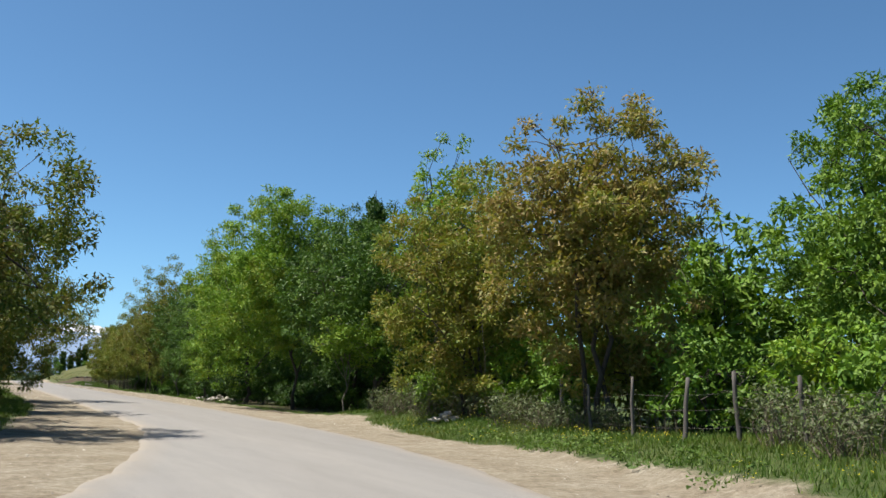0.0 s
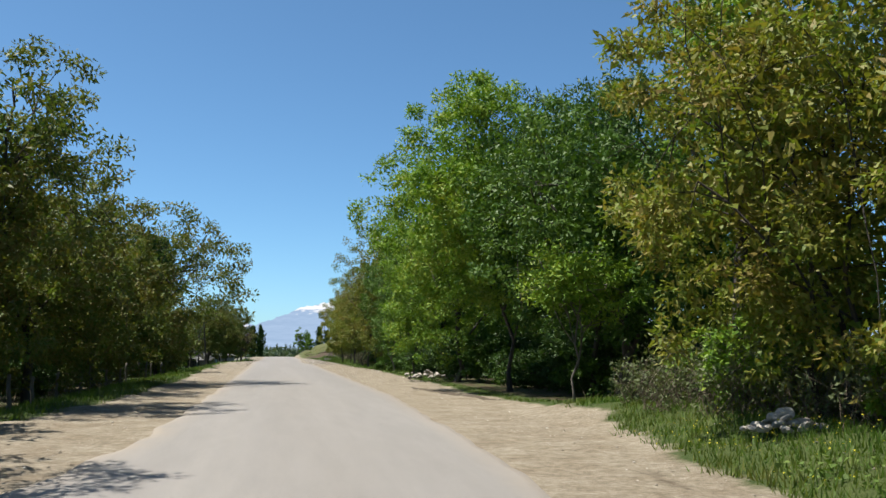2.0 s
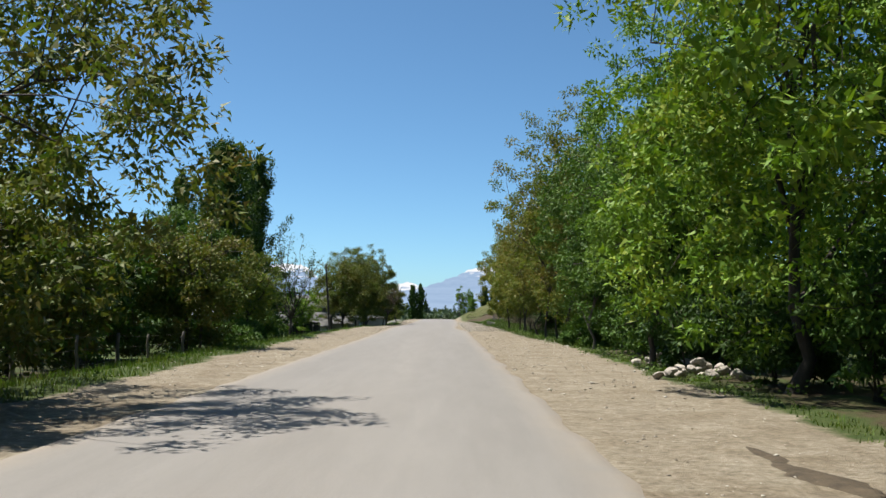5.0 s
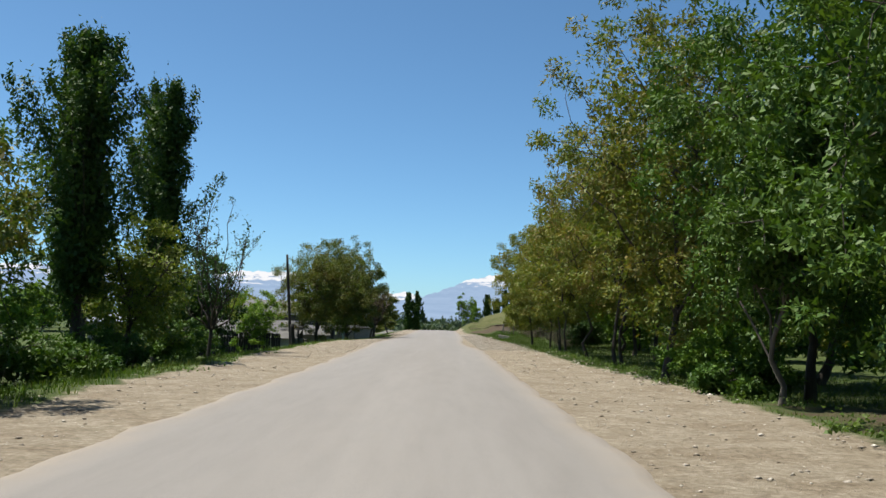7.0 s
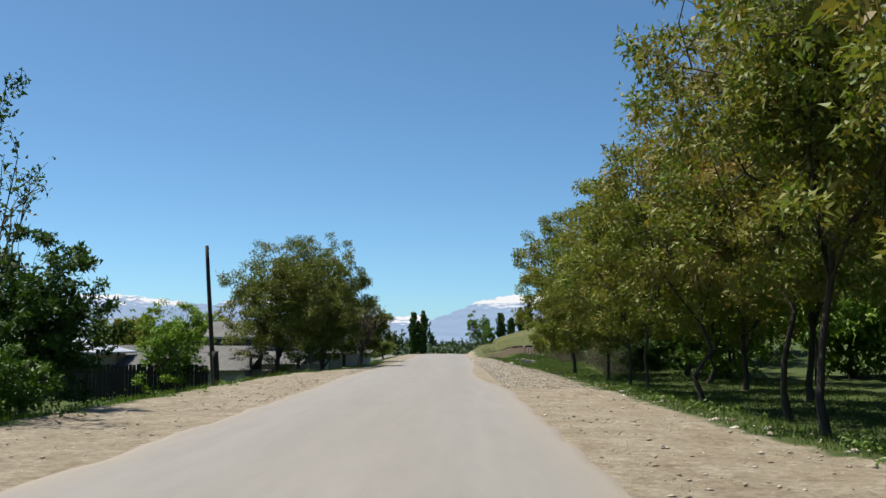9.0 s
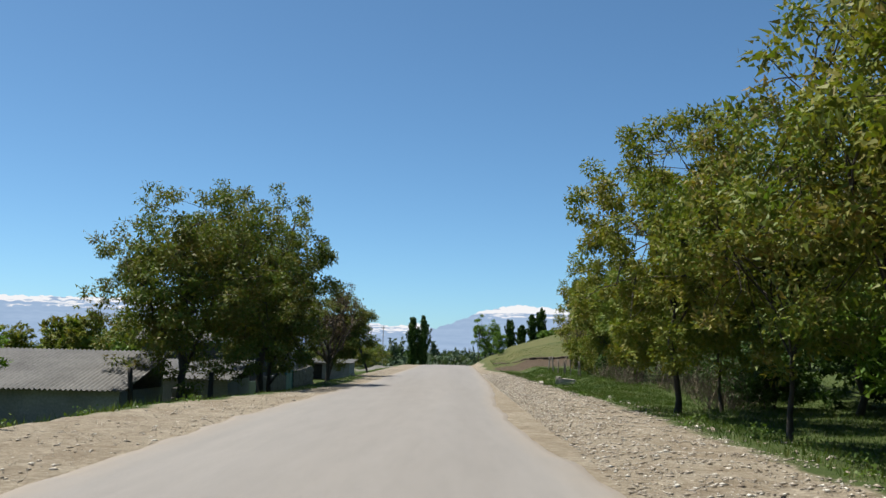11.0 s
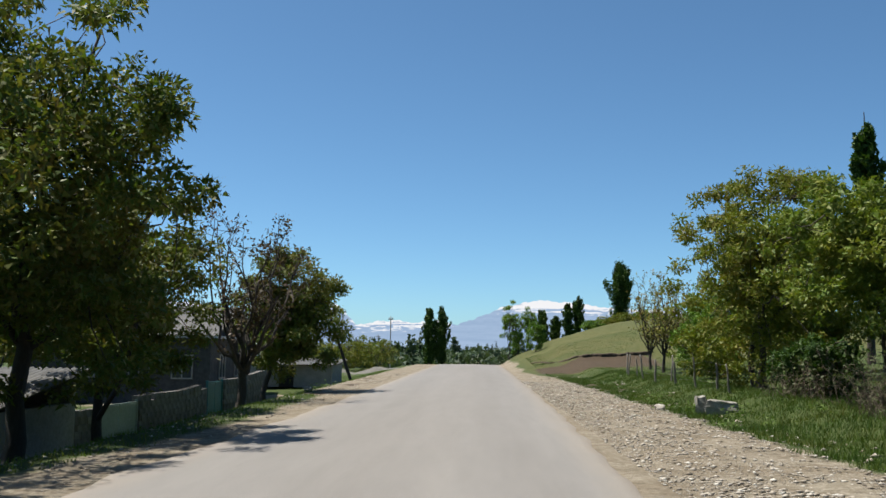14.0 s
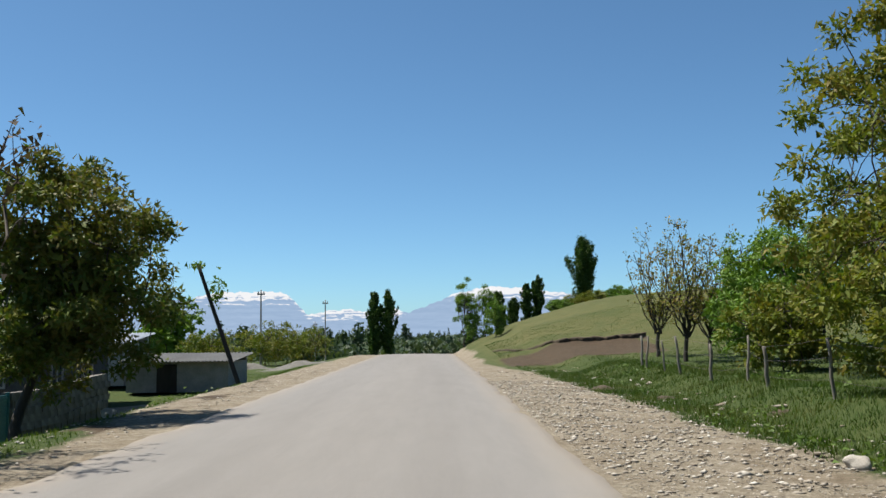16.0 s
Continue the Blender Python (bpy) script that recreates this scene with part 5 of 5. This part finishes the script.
def rock_pile(x, y, n, spread_r, size, label, seed):
    rng = random.Random(seed)
    p = holder("rock_pile", x, y, float(ground_z(x, y)), 0, label, "rocks", "rock piles")
    for k in range(n):
        a, d = rng.uniform(0, 6.28), spread_r * rng.uniform(0, 1) ** 0.6
        s = size * rng.uniform(0.6, 1.3)
        st = new("stone", STONES[k % 4])
        st.parent = p
        st.location = (d * math.cos(a) * 1.5, d * math.sin(a), s * 0.45 + max(0, (spread_r - d)) * 0.62 * rng.uniform(0.3, 1))
        st.scale = (s, s * rng.uniform(0.7, 1), s * rng.uniform(0.6, 0.9))
        st.rotation_euler = (rng.uniform(-0.4, 0.4), rng.uniform(-0.4, 0.4), rng.uniform(0, 6))


rock_pile(6.35, 28.7, 34, 0.4, 0.11, "heap of pale rough stones in the grass", 1)
rock_pile(7.0, 65.4, 30, 0.7, 0.14, "heap of pale stones under the trees", 2)
rock_pile(7.3, 70.5, 10, 0.6, 0.12, "few pale stones at the thicket's edge", 3)
BOULDER = stone_mesh(9, 0.85)
BOULDER.shade_smooth()
for x, y, s, lab in ((5.5, 155.4, 0.115, "rounded pale boulder on the verge"), (-5.0, 164.0, 0.13, "pale stone on the dusty bank")):
    b = new("boulder", BOULDER)
    b.location, b.scale = (x, y, float(ground_z(x, y)) + s * 0.5), (s * 1.2, s, s * 0.95)
    tagged(b, lab, "rock", "boulders")
    b.data.materials[0] = CREAM


OLD_CONCRETE = two_tone("mossy_concrete", (0.20, 0.185, 0.155), (0.38, 0.36, 0.315), 4.0, fine=22, bump_d=0.02)


def concrete_block():
    g = holder("concrete_block", 6.1, 154.0, float(ground_z(6.5, 154)) - 0.03, -8, "broken concrete block lying in the grass", "block")
    for nm, dims in (("slab", (0.2, 0.95, -0.2, 0.2, -0.05, 0.31)), ("stump", (0.0, 0.195, -0.15, 0.16, -0.05, 0.40))):
        bm = bmesh.new()
        solid(bm, *dims)
        bmesh.ops.subdivide_edges(bm, edges=bm.edges, cuts=6, use_grid_fill=True)
        for v in bm.verts:
            v.co += Vector((noise.noise(v.co * 5), noise.noise(v.co * 5 + Vector((9, 0, 0))), noise.noise(v.co * 5 + Vector((0, 9, 0))))) * 0.05
            v.co += v.co.normalized() * 0.03 * noise.noise(v.co * 14)
            if nm == "slab":
                v.co.z -= 0.04 * max(0.0, v.co.x - 0.5) / 0.6 if v.co.z > 0.1 else 0.0
        part(nm, mesh_of(bm, nm), OLD_CONCRETE, g)


concrete_block()


def gravel_heap(x, y, r, h, label, seed, mat=None, category="gravel"):
    """A rounded mound of fine gravel with loose stones at its foot."""
    o = random.Random(seed).uniform(0, 40)
    us, vs = np.linspace(0, 1, 12), np.linspace(0, 2 * np.pi, 29)[:-1]
    U, V = np.meshgrid(us, vs, indexing="ij")
    px, py = x + 1.5 * r * U * np.cos(V), y + r * U * np.sin(V)
    pz = ground_z(px, py) - 0.05 + h * np.exp(-(U / 0.52) ** 2) * (1 + 0.25 * wave(px + o, py, 2.2)) + 0.03 * wave(px, py + o, 7.0) - 0.1 * (U > 0.95)
    i = np.arange(U.size).reshape(U.shape)
    k = np.roll(i, -1, axis=1)
    me = bpy.data.meshes.new("gravel_heap")
    fill(me, np.stack([px, py, pz], -1).reshape(-1, 3), np.stack([i[:-1], i[1:], k[1:], k[:-1]], -1).reshape(-1, 4))
    me.materials.append(mat or GREY_GRAVEL)
    me.shade_smooth()
    tagged(new(category + "_heap", me), label, category, kind="stuff")


GREY_GRAVEL = two_tone("grey_gravel", (0.101, 0.095, 0.0806), (0.173, 0.164, 0.143), 3.0, fine=24, bump_d=0.05)
gravel_heap(-7.0, 204, 1.8, 0.42, "heap of grey gravel beside the road", 5)
gravel_heap(-10.2, 207, 1.5, 0.4, "low heap of grey gravel beside the lane", 6)
BROWN_EARTH = two_tone("dug_earth", (0.046, 0.034, 0.021), (0.105, 0.079, 0.049), 5.0, fine=26, bump_d=0.04)
for x, y, r, h in ((6.9, 161.8, 0.32, 0.13), (6.2, 166.5, 0.38, 0.16), (5.6, 170.5, 0.5, 0.16)):
    gravel_heap(x, y, r, h, "small heap of dug brown earth in the grass", 7, BROWN_EARTH, "earth")


def shadow_line_ridge():
    """A low dark ridge standing for shadow and fallen-leaf lines along the verge, with a ragged outline."""
    ys = np.linspace(42.5, 54.5, 70)
    xs = np.interp(ys, [42.5, 43.9, 45.5, 49, 53.4, 54.5], [6.25, 5.85, 5.35, 4.9, 4.55, 4.5])
    u = np.linspace(-1, 1, 9)
    U, Y = np.meshgrid(u, ys)
    wid = 0.24 + 0.10 * wave(Y, Y * 0, 2.3) + 0.06 * wave(Y, Y * 0, 7.1, 2)
    px = xs[:, None] + U * wid + 0.05 * wave(Y, Y * 0, 5.0, 3)
    ends = np.sin(np.linspace(0, np.pi, 70))[:, None] ** 0.4
    pz = ground_z(px, Y) - 0.03 + (0.085 * (1 - U ** 2) * (0.8 + 0.4 * wave(px, Y, 2.5, 1)) + 0.012 * wave(px, Y, 6.0)) * ends
    i = np.arange(U.size).reshape(U.shape)
    me = bpy.data.meshes.new("shadow_line_ridge")
    fill(me, np.stack([px, Y, pz], -1).reshape(-1, 3), np.stack([i[:-1, :-1], i[:-1, 1:], i[1:, 1:], i[1:, :-1]], -1).reshape(-1, 4))
    me.materials.append(BROWN_EARTH)
    me.shade_smooth()
    tagged(new("earth_heap", me), "low dark ridge standing for shadow and leaf lines on the verge", "earth", kind="stuff")


shadow_line_ridge()


def cut_bank():
    """The broken edge of the slope: a lip of turf over a steep face of bare soil."""
    xs = np.linspace(4.9, 12.8, 90)
    ys = np.interp(xs, [4.9, 6.0, 8.0, 10.0, 12.8], [203.5, 200.6, 198.6, 198.2, 197.4]) + 0.25 * wave(xs, xs * 0, 2.4) + 0.1 * wave(xs, xs * 0, 7.0, 2)
    dy = np.array([0.9, 0.25, 0.0, -0.14, -0.06, -0.16, -0.5, -1.1])[None]
    dz = np.array([-0.06, 0.06, 0.09, 0.03, -0.1, -0.42, -0.55, -0.8])[None]
    high = (0.35 + 0.65 * np.sin(np.linspace(0.05, np.pi - 0.25, 90)) ** 0.6)[:, None] * (1 + 0.2 * wave(xs, xs * 0, 3.7, 4))[:, None]
    px = xs[:, None] + 0 * dy
    py = ys[:, None] + dy * 1.0 + 0.05 * wave(px * 3, dy * 9, 2.0)
    pz = ground_z(px, ys[:, None] + 0.9)[:, :1] + dz * high + 0.03 * wave(px * 4, dy * 11, 2.0, 1)
    pz[:, -1] = np.minimum(pz[:, -1], ground_z(px, py)[:, -1] - 0.05)
    i = np.arange(px.size).reshape(px.shape)
    me = bpy.data.meshes.new("earth_bank")
    fill(me, np.stack([px, py, pz], -1).reshape(-1, 3), np.stack([i[:-1, :-1], i[:-1, 1:], i[1:, 1:], i[1:, :-1]], -1).reshape(-1, 4))
    me.materials.append(BROWN_EARTH)
    me.shade_smooth()
    tagged(new("earth_bank", me), "broken edge of bare brown soil in the slope", "earth bank", kind="stuff")


cut_bank()


def grass_blades(name, p, h0, h1, w, rng, mat, label, lean=0.35):
    n = len(p)
    h = rng.uniform(h0, h1, n)[:, None]
    a = rng.uniform(0, 6.28, n)
    side = np.stack([np.cos(a), np.sin(a), 0 * a], -1) * w
    tip = rng.normal(size=(n, 3)) * lean * h
    tip[:, 2] = h[:, 0]
    co = np.stack([p - side, p + side, p + tip], 1)
    me = bpy.data.meshes.new(name)
    fill(me, co.reshape(-1, 3), np.arange(n * 3).reshape(n, 3))
    me.materials.append(mat)
    return tagged(new(name, me), label, name, kind="stuff")


def meadow():
    rng = np.random.default_rng(31)
    def on_grass(p, lo=0.5):
        m = verge_mask(p[:, 0], p[:, 1]) + 0.35 * wave(p[:, 0], p[:, 1], 2.1, 4) * rng.uniform(size=len(p))
        return p[(m < lo) & (earth_mask(p[:, 0], p[:, 1]) < 0.4)]
    bands = [("grass", scatter(60000, 3.6, 10.5, 2, 38, rng, 0.95), 0.05, 0.18, 0.011, "tall spring grass on the bank by the fence"),
             ("grass", scatter(7000, 5.9, 7.6, 38, 84, rng), 0.03, 0.11, 0.012, "short shaded grass at the thicket's foot"),
             ("grass", scatter(42000, 6.0, 16, 84, 150, rng, 1.2), 0.04, 0.17, 0.010, "short spring grass under the walnut row"),
             ("grass", scatter(70000, 4.9, 18, 138, 212, rng, 1.3), 0.02, 0.085, 0.009, "short spring grass on the slope"),
             ("grass", scatter(46000, 5.2, 9.5, 140, 182, rng, 1.1), 0.04, 0.15, 0.009, "rough spring grass along the slope's fence"),
             ("grass", scatter(34000, -10.5, -5.0, 20, 130, rng, 0.9), 0.06, 0.24, 0.013, "grass along the low bank"),
             ("grass", scatter(40000, -10.5, -3.8, 120, 200, rng, 0.9), 0.03, 0.09, 0.011, "short grass along the low bank")]
    for nm, p, h0, h1, w, lab in bands:
        grass_blades(nm, on_grass(p), h0, h1, w, rng, LEAF["turf" if "slope" in lab or "walnut" in lab else "grass"], lab)
    # dry stems under the thicket
    p = scatter(420, 7.8, 9.6, 18, 36, rng)
    grass_blades("dry_stems", p, 0.4, 1.2, 0.010, rng, LEAF["twig"], "dry pale stems under the thicket", 0.18)
    p = scatter(110, 7.2, 8.6, 32, 41, rng)
    grass_blades("dry_stems", p, 0.25, 0.9, 0.008, rng, LEAF["twig"], "dry grey brush at the thicket's edge", 0.3)
    p = scatter(90, 9.8, 11.6, 137, 147, rng)
    grass_blades("dry_stems", p, 0.5, 1.2, 0.012, rng, LEAF["twig"], "dry grey brush behind the walnut row", 0.25)
    p = scatter(300, -10.0, -8.2, 30, 95, rng)
    grass_blades("dry_stems", p, 0.4, 1.1, 0.010, rng, LEAF["twig"], "dry pale stems under the walnuts", 0.18)
    # broad-leaved weeds at the grass edge
    spots = np.concatenate([scatter(24, 5.2, 6.2, 10, 19, rng), scatter(26, 4.8, 5.7, 17, 27, rng), scatter(90, 6.2, 7.6, 60, 130, rng), scatter(18, 6.2, 9, 145, 180, rng), scatter(60, -8, -5.4, 60, 180, rng), scatter(9, 5.2, 6.2, 136, 163, rng)])
    w = np.repeat(np.arange(len(spots)), 34)
    c = spots[w] + np.abs(rng.normal(size=(len(w), 3))) * [0, 0, 0.09] + rng.normal(size=(len(w), 3)) * [0.17, 0.17, 0.0] + [0, 0, 0.03]
    me = blades(c, 0.07, rng, -0.1, 0.8, 0.5)
    me.materials.append(LEAF["weed"])
    tagged(new("weeds", me), "broad-leaved weeds along the grass edge", "weeds", kind="stuff")
    # yellow flowers
    spots = np.concatenate([scatter(30, 5.4, 7.2, 15, 21, rng), scatter(45, 4.6, 7.0, 22, 31, rng), scatter(5, 5.6, 7, 8, 12, rng)])
    w = np.repeat(np.arange(len(spots)), 12)
    c = spots[w] + rng.normal(size=(len(w), 3)) * [0.2, 0.2, 0.05] + [0, 0, 0.18]
    me = blades(c, 0.024, rng, 0.0, 0.9, 0.5)
    me.materials.append(LEAF["flower"])
    tagged(new("yellow_flowers", me), "yellow flowering weeds in the grass", "flowers", kind="stuff")


meadow()
